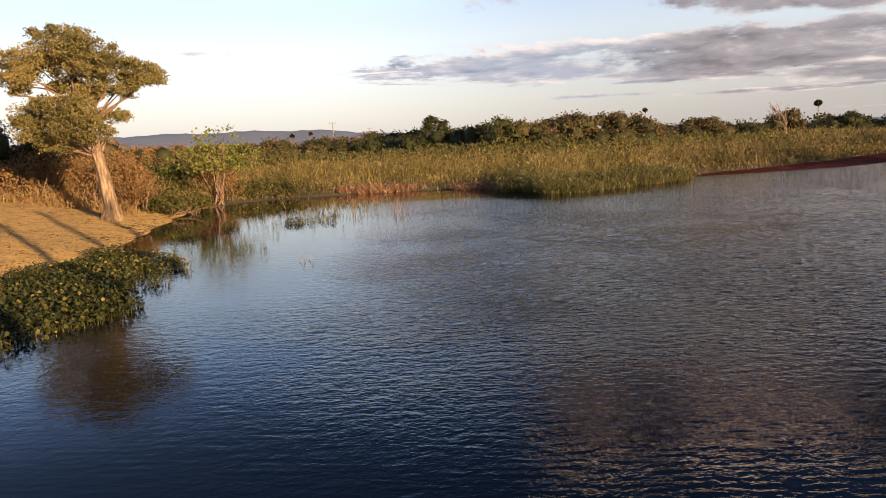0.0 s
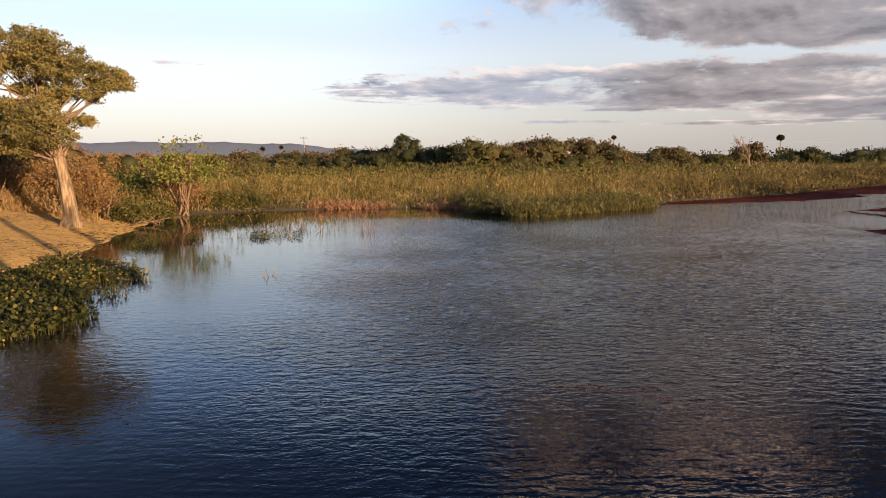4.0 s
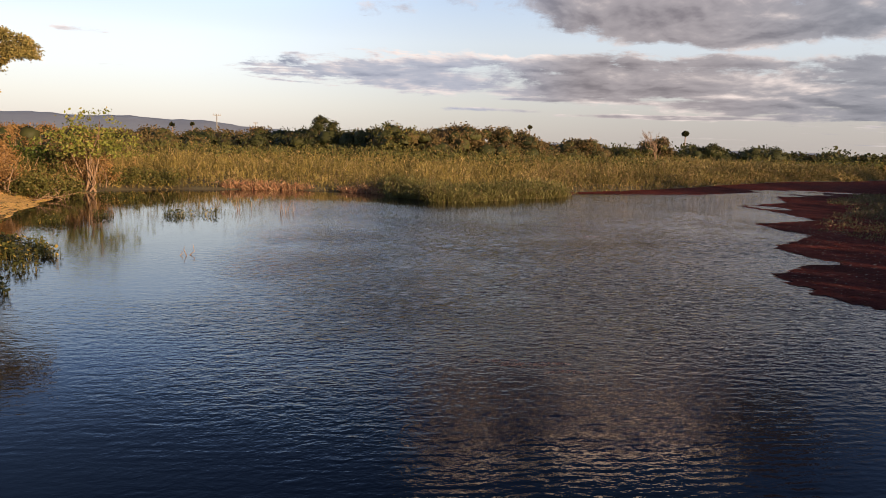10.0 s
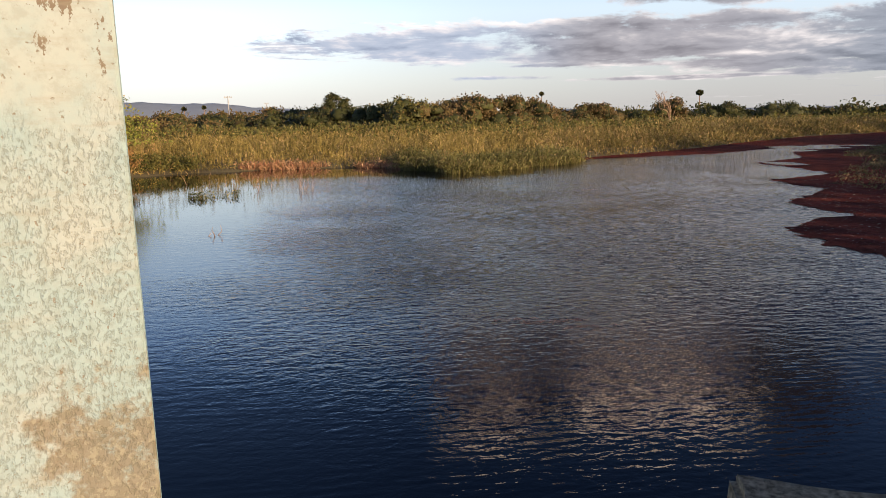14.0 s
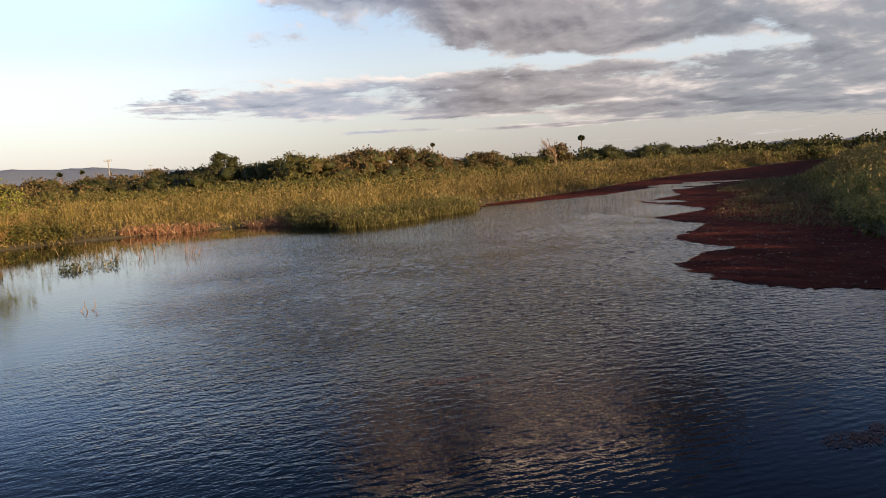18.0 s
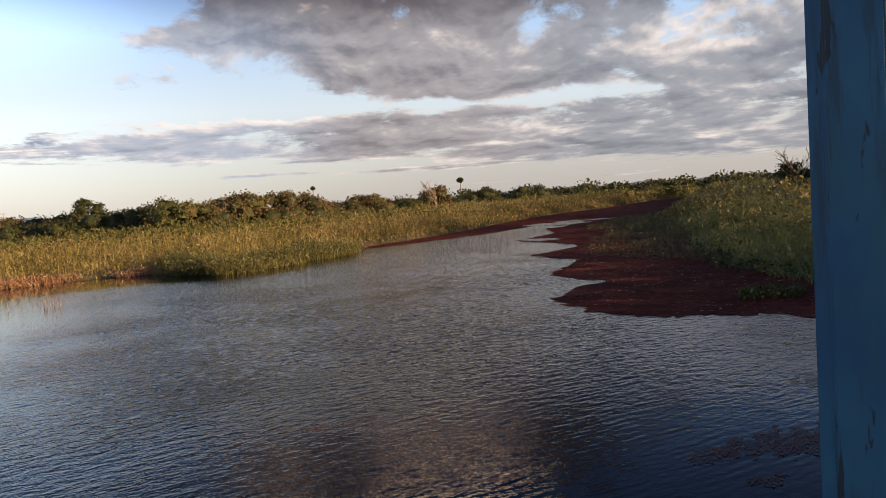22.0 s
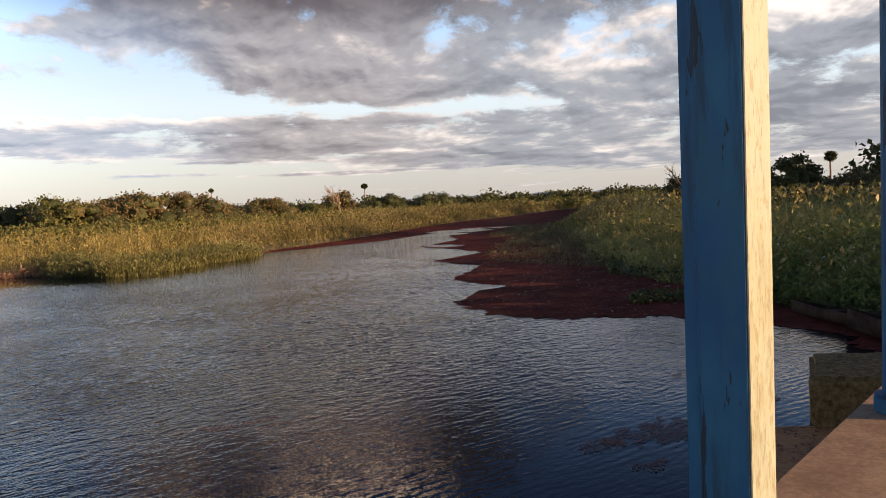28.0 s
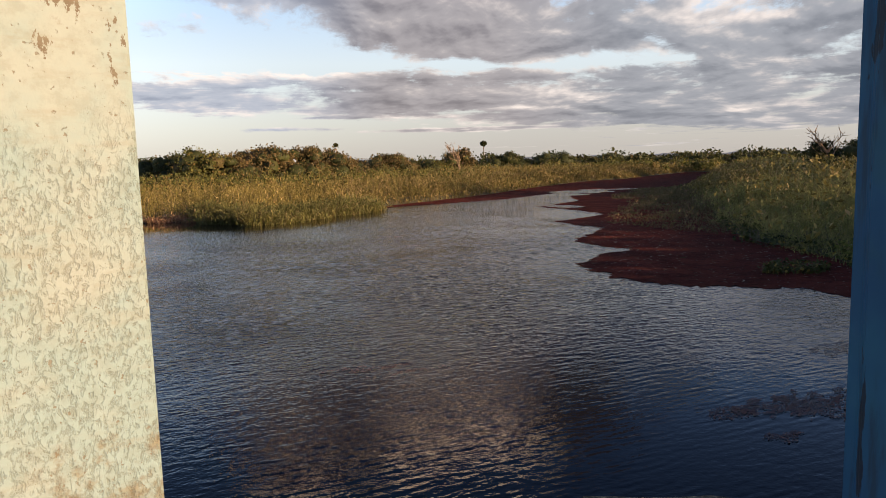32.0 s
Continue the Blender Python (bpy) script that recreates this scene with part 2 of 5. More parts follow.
def worn_paint(name, paint, under, dirt, wear=0.56, scale=5.0, stain=0.5, long=1.0):
    """Old paint on plaster: flakes down to the plaster, with streaks and fine cracks."""
    mat, k = material(name)
    v = own(k)
    sp = k.add("ShaderNodeSeparateXYZ")
    k.put(sp.inputs[0], v)
    grain = k.noise(v, 60, 5, 0.6)
    flake = k.m("ADD", k.noise(k.scaled(v, (1.0, 1.0, long)), scale, 7, 0.68), k.m("MULTIPLY", k.noise(v, scale * 6, 4, 0.6), 0.22))
    bare = k.step(flake, wear + 0.08, wear + 0.115)
    streaks = k.noise(k.scaled(v, (1.0, 1.0, 0.12)), 14, 5, 0.6)
    color = k.mix(k.step(k.noise(v, 2.3, 4), 0.35, 0.7), rgb(*paint), rgb(*[c * 0.86 + 0.03 for c in paint]))
    color = k.mix(k.m("MULTIPLY", k.step(streaks, 0.45, 0.72), stain), color, rgb(*dirt))
    crack = k.step(k.noise(v, 34, 3, 0.5, 1.5), 0.60, 0.66)
    patch = k.step(k.noise(v, 3.4, 3), 0.48, 0.62)
    color = k.mix(k.m("MULTIPLY", k.m("MULTIPLY", crack, patch), 0.7), color, rgb(*dirt))
    color = k.mix(bare, color, rgb(*under))
    height = k.m("ADD", k.m("MULTIPLY", grain, 0.25), k.m("SUBTRACT", 1.0, bare))
    finish(k, color, 0.72, height, 0.5, 0.004)
    return mat


def flecked_paint(name, one, two, stain, scratch):
    """Thin pale green paint on plaster, scratched all over with short strokes, stained brown along the corner."""
    mat, k = material(name)
    v = own(k)
    sp = k.add("ShaderNodeSeparateXYZ")
    k.put(sp.inputs[0], v)
    x, z = sp.outputs[0], sp.outputs[2]
    patch = k.noise(v, 4.2, 4, 0.6)
    color = k.mix(k.step(k.noise(v, 7.0, 6, 0.65), 0.36, 0.64), rgb(*one), rgb(*two))
    brown = k.m("MULTIPLY", k.step(x, 0.04, 0.25), k.step(z, 1.42, 1.06))
    brown = k.m("ADD", brown, k.m("ADD", k.step(z, 1.02, 0.86, 0.0, 0.5), k.step(z, 1.62, 1.72, 0.0, 0.3)))
    brown = k.m("MULTIPLY_ADD", brown, 0.30, k.m("MULTIPLY_ADD", k.noise(v, 26.0, 6, 0.7), 0.45, k.m("MULTIPLY", k.noise(v, 7.0, 4, 0.6), 0.55)))
    color = k.mix(k.m("MULTIPLY", k.step(brown, 0.645, 0.73), 0.85), color, rgb(*stain))
    flakes = k.step(k.noise(v, 75.0, 4, 0.65), 0.52, 0.57)
    color = k.mix(k.m("MULTIPLY", k.m("MULTIPLY", flakes, k.step(brown, 0.645, 0.73)), 0.55), color, rgb(0.27, 0.26, 0.19))
    color = k.mix(k.m("MULTIPLY", k.step(k.noise(v, 48.0, 5, 0.7), 0.45, 0.65), 0.22), color, rgb(0.15, 0.15, 0.10))
    dense = k.m("ADD", k.m("ADD", patch, k.step(z, 1.60, 1.42, -0.12, 0.10)), k.step(z, 0.9, 1.05, -0.05, 0.0))
    stroke = k.m("ABSOLUTE", k.m("SUBTRACT", k.noise(k.scaled(v, (1.0, 1.0, 0.55)), 135.0, 4, 0.7, 0.8), 0.5))
    broken = k.step(k.noise(k.scaled(v, (1.0, 1.0, 0.7)), 140.0, 2, 0.5), 0.42, 0.58)
    stroke = k.m("MULTIPLY", k.m("MULTIPLY", k.step(stroke, 0.075, 0.015), broken), k.step(dense, 0.36, 0.56))
    color = k.mix(k.m("MULTIPLY", stroke, 0.34), color, rgb(*scratch))
    bare = k.step(k.m("MULTIPLY_ADD", k.step(z, 1.50, 1.70), 0.17, k.noise(k.scaled(v, (1.0, 1.0, 0.5)), 27.0, 6, 0.7)), 0.70, 0.72)
    color = k.mix(k.m("MULTIPLY", bare, 0.9), color, rgb(0.12, 0.085, 0.05))
    smear = k.m("MULTIPLY", k.step(k.noise(k.scaled(v, (1.0, 1.0, 5.0)), 9.0, 5, 0.65), 0.52, 0.68), 0.3)
    color = k.mix(smear, color, rgb(0.24, 0.225, 0.17))
    chip = k.step(k.noise(v, 120.0, 4, 0.65), 0.62, 0.67)
    color = k.mix(k.m("MULTIPLY", chip, 0.7), color, rgb(0.17, 0.13, 0.08))
    finish(k, color, 0.75, k.m("SUBTRACT", k.m("MULTIPLY", k.noise(v, 70, 4, 0.6), 0.4), k.m("MAXIMUM", chip, stroke)), 0.5, 0.003)
    return mat


def cream_paint(name):
    """Cream paint with brown stains, denser towards the hand's reach, and small chips."""
    mat, k = material(name)
    v = own(k)
    sp = k.add("ShaderNodeSeparateXYZ")
    k.put(sp.inputs[0], v)
    run = k.scaled(v, (1.0, 1.0, 0.33))
    color = k.mix(k.step(k.noise(v, 5.0, 4), 0.35, 0.65), rgb(0.31, 0.33, 0.275), rgb(0.33, 0.32, 0.235))
    worn = k.step(sp.outputs[2], 1.9, 0.9)
    blot = k.m("ADD", k.m("MULTIPLY_ADD", k.noise(run, 9.0, 5, 0.6), 0.5, k.m("MULTIPLY", k.noise(run, 34.0, 6, 0.7), 0.5)), k.m("MULTIPLY_ADD", worn, 0.15, -0.15))
    color = k.mix(k.m("MULTIPLY", k.step(blot, 0.34, 0.66), 0.6), color, rgb(0.20, 0.175, 0.085))
    dark = k.m("ADD", k.noise(run, 48.0, 5, 0.7), k.m("MULTIPLY", blot, 0.35))
    color = k.mix(k.m("MULTIPLY", k.step(dark, 0.68, 0.80), 0.6), color, rgb(0.17, 0.12, 0.06))
    line = k.m("ABSOLUTE", k.m("SUBTRACT", k.noise(run, 7.0, 3, 0.5, 0.8), 0.5))
    color = k.mix(k.m("MULTIPLY", k.m("MULTIPLY", k.step(line, 0.014, 0.004), k.step(k.noise(v, 11.0, 2), 0.5, 0.6)), 0.6), color, rgb(0.22, 0.17, 0.08))
    finish(k, color, 0.75, k.m("MULTIPLY_ADD", dark, -0.5, k.m("MULTIPLY", k.noise(v, 70, 4, 0.6), 0.4)), 0.5, 0.003)
    return mat


def blue_paint(name):
    """Old blue paint: cloudy, with teal and dark runs and chips along the groove."""
    mat, k = material(name)
    v = own(k)
    sp = k.add("ShaderNodeSeparateXYZ")
    k.put(sp.inputs[0], v)
    cloudy = k.noise(k.scaled(v, (1.0, 1.0, 0.6)), 2.2, 4, 0.55)
    color = k.mix(k.step(cloudy, 0.35, 0.65), rgb(0.005, 0.072, 0.170), rgb(0.016, 0.115, 0.205))
    color = k.mix(k.m("MULTIPLY", k.step(k.noise(k.scaled(v, (1.0, 1.0, 0.4)), 3.7, 5, 0.6), 0.48, 0.66), 0.7), color, rgb(0.016, 0.095, 0.135))
    runs = k.noise(k.scaled(v, (1.0, 1.0, 0.10)), 22, 5, 0.6)
    color = k.mix(k.m("MULTIPLY", k.step(runs, 0.5, 0.68), 0.75), color, rgb(0.012, 0.040, 0.070))
    groove = k.step(k.m("ABSOLUTE", k.m("SUBTRACT", sp.outputs[1], 0.046)), 0.022, 0.004)
    spots = k.m("ADD", k.noise(k.scaled(v, (1.0, 1.0, 0.22)), 16.0, 5, 0.6), k.m("MULTIPLY", groove, 0.16))
    chip = k.step(spots, 0.655, 0.685)
    color = k.mix(k.m("MULTIPLY", chip, 0.85), color, rgb(0.010, 0.014, 0.020))
    finish(k, color, 0.6, k.m("SUBTRACT", k.m("MULTIPLY", k.noise(v, 60, 5, 0.6), 0.3), chip), 0.5, 0.003)
    return mat


def plain_rough(name, a, b, scale=3.0, rough=0.9, depth=0.02, spec=0.3):
    mat, k = material(name)
    v = place(k)
    n = k.noise(v, scale, 7, 0.65)
    fine = k.noise(v, scale * 14, 4, 0.6)
    color = k.mix(k.step(k.m("MULTIPLY_ADD", fine, 0.5, k.m("MULTIPLY", n, 0.75)), 0.45, 0.8), rgb(*a), rgb(*b))
    finish(k, color, rough, k.m("MULTIPLY_ADD", fine, 0.4, n), 0.6, depth, spec=spec)
    return mat


def water_material():
    mat, k = material("water")
    v = place(k)
    sp = k.add("ShaderNodeSeparateXYZ")
    k.put(sp.inputs[0], v)
    calm = k.m("MAXIMUM", k.step(sp.outputs[0], 1.5, -3.5), k.m("MULTIPLY", k.step(sp.outputs[1], 31.0, 36.0), k.step(sp.outputs[0], 12.0, 7.0)))
    lee = k.m("MULTIPLY_ADD", k.m("MULTIPLY", calm, k.step(sp.outputs[1], 8.0, 22.0, 0.82, 0.95)), -1.0, 1.0)
    patches = k.m("MULTIPLY", lee, k.step(k.noise(v, 0.22, 3, 0.5), 0.35, 0.65, 0.45, 1.0))
    cells = k.noise(k.scaled(v, (0.7, 1.0, 1.0)), 6.2, 3, 0.55, 0.5)
    small = k.noise(k.scaled(v, (0.6, 1.0, 1.0)), 19.0, 2, 0.5, 0.3)
    h = k.m("MULTIPLY_ADD", small, 0.35, cells)
    h = k.m("MULTIPLY", h, k.m("MULTIPLY", patches, k.m("MULTIPLY", k.step(sp.outputs[1], 5.0, 13.0, 2.5, 30.0), k.step(sp.outputs[1], 17.0, 34.0, 1.15, 0.5))))
    blur = k.m("MULTIPLY_ADD", k.m("MULTIPLY", lee, k.step(sp.outputs[1], 9.0, 30.0)), 0.008, 0.005)
    finish(k, k.mix(k.noise(v, 0.2, 3), rgb(0.002, 0.004, 0.009), rgb(0.006, 0.006, 0.008)), blur, h, 1.0, 0.0017)
    mat.node_tree.nodes["Principled BSDF"].inputs["IOR"].default_value = 1.30
    return mat


def ground_material():
    mat, k = material("ground")
    v = place(k)
    sp = k.add("ShaderNodeSeparateXYZ")
    k.put(sp.inputs[0], v)
    n = k.noise(v, 0.5, 6, 0.6)
    fine = k.noise(v, 9.0, 6, 0.7)
    pebble = k.noise(v, 30.0, 3, 0.6)
    # bare sand on the bank by the tree
    dx = k.m("MULTIPLY", k.m("ADD", sp.outputs[0], 14.0), 0.085)
    dy = k.m("MULTIPLY", k.m("SUBTRACT", sp.outputs[1], 20.0), 0.062)
    far = k.m("SQRT", k.m("ADD", k.m("MULTIPLY", dx, dx), k.m("MULTIPLY", dy, dy)))
    sand_f = k.step(k.m("ADD", far, k.m("MULTIPLY_ADD", n, 0.6, -0.3)), 1.08, 0.82)
    sand = k.mix(k.step(fine, 0.3, 0.7), rgb(0.56, 0.33, 0.085), rgb(0.86, 0.55, 0.165))
    sand = k.mix(k.m("MULTIPLY", k.step(k.noise(v, 2.2, 6, 0.7), 0.46, 0.64), 0.6), sand, rgb(0.40, 0.215, 0.075))
    sand = k.mix(k.m("MULTIPLY", k.step(pebble, 0.62, 0.72), 0.7), sand, rgb(0.16, 0.11, 0.06))
    soil = k.mix(k.step(n, 0.35, 0.65), rgb(0.07, 0.055, 0.028), rgb(0.13, 0.11, 0.05))
    soil = k.mix(k.step(fine, 0.5, 0.75), soil, rgb(0.10, 0.085, 0.035))
    finish(k, k.mix(sand_f, soil, sand), 0.95, k.m("MULTIPLY_ADD", pebble, 0.5, fine), 1.0, 0.05)
    return mat


def mat_material():
    mat, k = material("red_water_fern")
    v = place(k)
    n = k.noise(v, 0.8, 6, 0.6)
    fine = k.noise(v, 26.0, 5, 0.7)
    color = k.mix(k.step(n, 0.35, 0.65), rgb(0.080, 0.018, 0.013), rgb(0.155, 0.037, 0.025))
    color = k.mix(k.step(fine, 0.55, 0.68), color, rgb(0.20, 0.075, 0.060))
    color = k.mix(k.m("MULTIPLY", k.step(k.noise(v, 5.0, 6, 0.75), 0.48, 0.66), 0.8), color, rgb(0.047, 0.011, 0.008))
    color = k.mix(k.step(k.noise(v, 3.1, 4, 0.7), 0.62, 0.74), color, rgb(0.07, 0.07, 0.02))
    finish(k, color, 0.85, fine, 0.9, 0.04, spec=0.03)
    return mat


WATER, GROUND, FERN = water_material(), ground_material(), mat_material()
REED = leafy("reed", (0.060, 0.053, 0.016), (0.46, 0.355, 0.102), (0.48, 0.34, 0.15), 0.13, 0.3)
SEDGE = leafy("sedge", (0.095, 0.090, 0.032), (0.46, 0.405, 0.135), (0.40, 0.30, 0.13), 0.18, 0.35)
# the reed colour dimmed, for reeds on the unlit eastern side
SHADED_REED = leafy("shaded_reed", (0.090, 0.078, 0.025), (0.29, 0.225, 0.070), (0.36, 0.25, 0.11), 0.2, 0.3)
GRASS = leafy("marsh_grass", (0.090, 0.094, 0.030), (0.46, 0.425, 0.135), (0.32, 0.25, 0.10), 0.14, 0.35)
WEED = leafy("weed_leaf", (0.075, 0.10, 0.022), (0.25, 0.27, 0.07), (0.30, 0.24, 0.10), 0.12, 0.35)
SHORE = leafy("shore_sedge", (0.070, 0.074, 0.024), (0.24, 0.22, 0.070), (0.24, 0.18, 0.08), 0.15, 0.3)
MARSH = leafy("marsh_sedge", (0.075, 0.062, 0.027), (0.20, 0.165, 0.068), (0.26, 0.16, 0.09), 0.2, 0.25)
DRY = leafy("dry_stems", (0.32, 0.18, 0.09), (0.54, 0.34, 0.19), (0.34, 0.15, 0.085), 0.3, 0.2)
HYACINTH = leafy("hyacinth_leaf", (0.016, 0.027, 0.008), (0.130, 0.126, 0.030), (0.32, 0.23, 0.055), 0.08, 0.2)
TREE_LEAF = leafy("tree_leaf", (0.10, 0.090, 0.030), (0.44, 0.365, 0.125), (0.42, 0.28, 0.10), 0.10, 0.25)
BUSH_GREEN = leafy("bush_green", (0.05, 0.085, 0.014), (0.16, 0.20, 0.035), (0.16, 0.14, 0.04), 0.1, 0.3)
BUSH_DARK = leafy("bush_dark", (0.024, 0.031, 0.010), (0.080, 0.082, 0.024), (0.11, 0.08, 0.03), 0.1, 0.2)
BUSH_BROWN = leafy("bush_brown", (0.066, 0.051, 0.021), (0.20, 0.145, 0.055), (0.21, 0.125, 0.055), 0.12, 0.2)
GOLD = leafy("golden_grass", (0.26, 0.175, 0.065), (0.54, 0.37, 0.145), (0.44, 0.25, 0.10), 0.25, 0.3)
DRIFT = leafy("drift_weed", (0.11, 0.036, 0.028), (0.26, 0.10, 0.07), (0.20, 0.12, 0.08), 0.15, 0.1)
BUSH_OLIVE = leafy("bush_olive", (0.055, 0.062, 0.016), (0.19, 0.175, 0.045), (0.20, 0.14, 0.05), 0.15, 0.3)
BUSH_DRY = leafy("bush_dry", (0.17, 0.095, 0.034), (0.43, 0.255, 0.092), (0.32, 0.18, 0.08), 0.15, 0.25)
BUSH_YELLOW = leafy("bush_yellow", (0.12, 0.15, 0.025), (0.33, 0.34, 0.07), (0.34, 0.27, 0.08), 0.15, 0.3)
BARK = bark("pale_bark", (0.16, 0.10, 0.055), (0.42, 0.30, 0.17))
TWIG = bark("twig_bark", (0.16, 0.10, 0.06), (0.38, 0.25, 0.15), 14.0)
PALE_PAINT = flecked_paint("pale_green_paint", (0.250, 0.338, 0.350), (0.31, 0.352, 0.338), (0.155, 0.125, 0.080), (0.12, 0.12, 0.080))
CREAM_PAINT = cream_paint("cream_paint")
AQUA_PAINT = worn_paint("aqua_paint", (0.36, 0.52, 0.51), (0.24, 0.19, 0.11), (0.15, 0.19, 0.16), 0.66, 5.0, 0.35)
BLUE_PAINT = blue_paint("blue_paint")
CONCRETE = plain_rough("old_concrete", (0.33, 0.24, 0.15), (0.70, 0.56, 0.40), 9.0, 0.92, 0.05)
FLOOR = plain_rough("red_cement_floor", (0.20, 0.115, 0.066), (0.36, 0.225, 0.135), 2.5, 0.75, 0.006)
PEBBLED = plain_rough("pebbled_concrete", (0.10, 0.075, 0.045), (0.60, 0.46, 0.30), 17.0, 0.95, 0.06, spec=0.1)
MUDDY = plain_rough("mud_stained_concrete", (0.13, 0.078, 0.032), (0.46, 0.295, 0.135), 15.0, 0.95, 0.08, spec=0.05)
WET_MUD = plain_rough("wet_red_mud", (0.40, 0.165, 0.058), (0.60, 0.29, 0.12), 6.0, 0.8, 0.04)
OLD_WOOD = plain_rough("old_wood", (0.022, 0.014, 0.010), (0.075, 0.045, 0.030), 3.0, 0.9, spec=0.08)
# the distance haze over the wooded hills is mixed into this pale blue
HILL = plain_rough("hazy_forest", (0.22, 0.26, 0.32), (0.25, 0.29, 0.34), 0.01, 1.0, 1.0)
POLE = plain_rough("pale_concrete", (0.26, 0.25, 0.24), (0.36, 0.35, 0.33), 2.0)


# ---- building ----
def mesh_from(name, verts, polys, material):
    """One mesh out of arrays: vertices, and a list of arrays of polygons, one array for each number of corners."""
    me = bpy.data.meshes.new(name)
    verts = np.asarray(verts, np.float32).reshape(-1, 3)
    me.vertices.add(len(verts))
    me.vertices.foreach_set("co", verts.ravel())
    polys = [np.asarray(p, np.int32) for p in polys if len(p)]
    loops = np.concatenate([p.ravel() for p in polys])
    sizes = np.concatenate([np.full(len(p), p.shape[1], np.int32) for p in polys])
    me.loops.add(len(loops))
    me.loops.foreach_set("vertex_index", loops)
    me.polygons.add(len(sizes))
    me.polygons.foreach_set("loop_start", np.concatenate([[0], np.cumsum(sizes)[:-1]]).astype(np.int32))
    me.update(calc_edges=True)
    me.validate()
    me.materials.append(material)
    return me


def part(name, bm, material, parent=None, label=""):
    """Links a bmesh, or a mesh, as one object, under a thing or a part."""
    if isinstance(bm, bmesh.types.BMesh):
        me = bpy.data.meshes.new(name)
        bm.normal_update()
        bm.to_mesh(me)
        bm.free()
        me.materials.append(material)
    else:
        me = bm
    ob = new(name, me)
    if parent is not None:
        ob.parent = parent
    if label:
        tagged(ob, label)
    return ob


def smooth(me):
    me.polygons.foreach_set("use_smooth", np.ones(len(me.polygons), bool))
    return me


def prism(points, z0, z1, bevel=0.0):
    """A bmesh: the outline points, raised from z0 to z1, edges bevelled."""
    bm = bmesh.new()
    low_ring = [bm.verts.new((x, y, z0)) for x, y in points]
    top_ring = [bm.verts.new((x, y, z1)) for x, y in points]
    bm.faces.new(low_ring[::-1])
    bm.faces.new(top_ring)
    for i in range(len(points)):
        j = (i + 1) % len(points)
        bm.faces.new((low_ring[i], low_ring[j], top_ring[j], top_ring[i]))
    bmesh.ops.recalc_face_normals(bm, faces=bm.faces)
    if bevel:
        bmesh.ops.bevel(bm, geom=list(bm.edges), offset=bevel, segments=2, affect="EDGES")
    return bm


def rough_block(points, z0, z1, bevel, amount, cuts=4):
    """A prism with worn, uneven faces."""
    bm = prism(points, z0, z1, bevel)
    bmesh.ops.triangulate(bm, faces=bm.faces)
    bmesh.ops.subdivide_edges(bm, edges=list(bm.edges), cuts=cuts, use_grid_fill=True)
    for v in bm.verts:
        v.co += noise.noise_vector(v.co * 4.0) * amount + noise.noise_vector(v.co * 13.0) * amount * 0.4
    return bm


E_AXIS = np.array((math.sin(1.299), math.cos(1.299)))   # along the platform's edge
N_AXIS = np.array((-E_AXIS[1], E_AXIS[0]))               # out over the water


def en(e, n):
    p = E_AXIS * e + N_AXIS * n
    return float(p[0]), float(p[1])


def inside(px, py, poly):
    res = np.zeros(px.shape, bool)
    for (x0, y0), (x1, y1) in zip(poly, poly[1:] + poly[:1]):
        cross = (y0 > py) != (y1 > py)
        with np.errstate(divide="ignore", invalid="ignore"):
            res ^= cross & (px < (x1 - x0) * (py - y0) / (y1 - y0 + 1e-12) + x0)
    return res


def distance_to(px, py, poly):
    """Signed distance to an outline: above zero inside it."""
    d = np.full(px.shape, 1e9)
    for (x0, y0), (x1, y1) in zip(poly, poly[1:] + poly[:1]):
        dx, dy = x1 - x0, y1 - y0
        s = np.clip(((px - x0) * dx + (py - y0) * dy) / (dx * dx + dy * dy + 1e-9), 0, 1)
        d = np.minimum(d, np.hypot(px - x0 - s * dx, py - y0 - s * dy))
    return np.where(inside(px, py, poly), d, -d)


def wobble(px, py, scale, seed=0.0):
    """Cheap smooth noise in -1..1 out of sines."""
    s = np.zeros(np.shape(px))
    for i, (a, b) in enumerate(((1.0, 0.3), (-0.5, 0.9), (0.7, -0.8), (0.2, 1.3))):
        s = s + np.sin((px * a + py * b) * scale * (1 + 0.37 * i) + seed + 1.7 * i)
    return s / 4


LAGOON = [(-13, -30), (-12.5, 4), (-10.4, 14.5), (-9.2, 19.5), (-10.0, 24), (-10.8, 28.5), (-11.7, 34.3), (-10.9, 38.0), (-8.9, 39.4), (-5.1, 40.9), (-2.1, 41.5), (0.9, 41),
          (2.6, 40.4), (4, 37.9), (5.3, 36.3), (6.5, 36.6), (8.5, 38.2), (10.8, 39.6), (12.5, 41.2), (15.8, 45.2), (19, 47), (24.5, 51), (29, 54.8), (37, 62.2), (49, 72), (60, 77), (86, 95), (90, 91), (60, 63), (46, 50), (38.7, 42.8),
          (32.5, 34.9), (26.4, 27.2), (20.8, 20.8), (17.8, 16.6), (16.6, 13), (15.0, 10), (14.7, 6.5), (13.9, 3), (13, -30)]
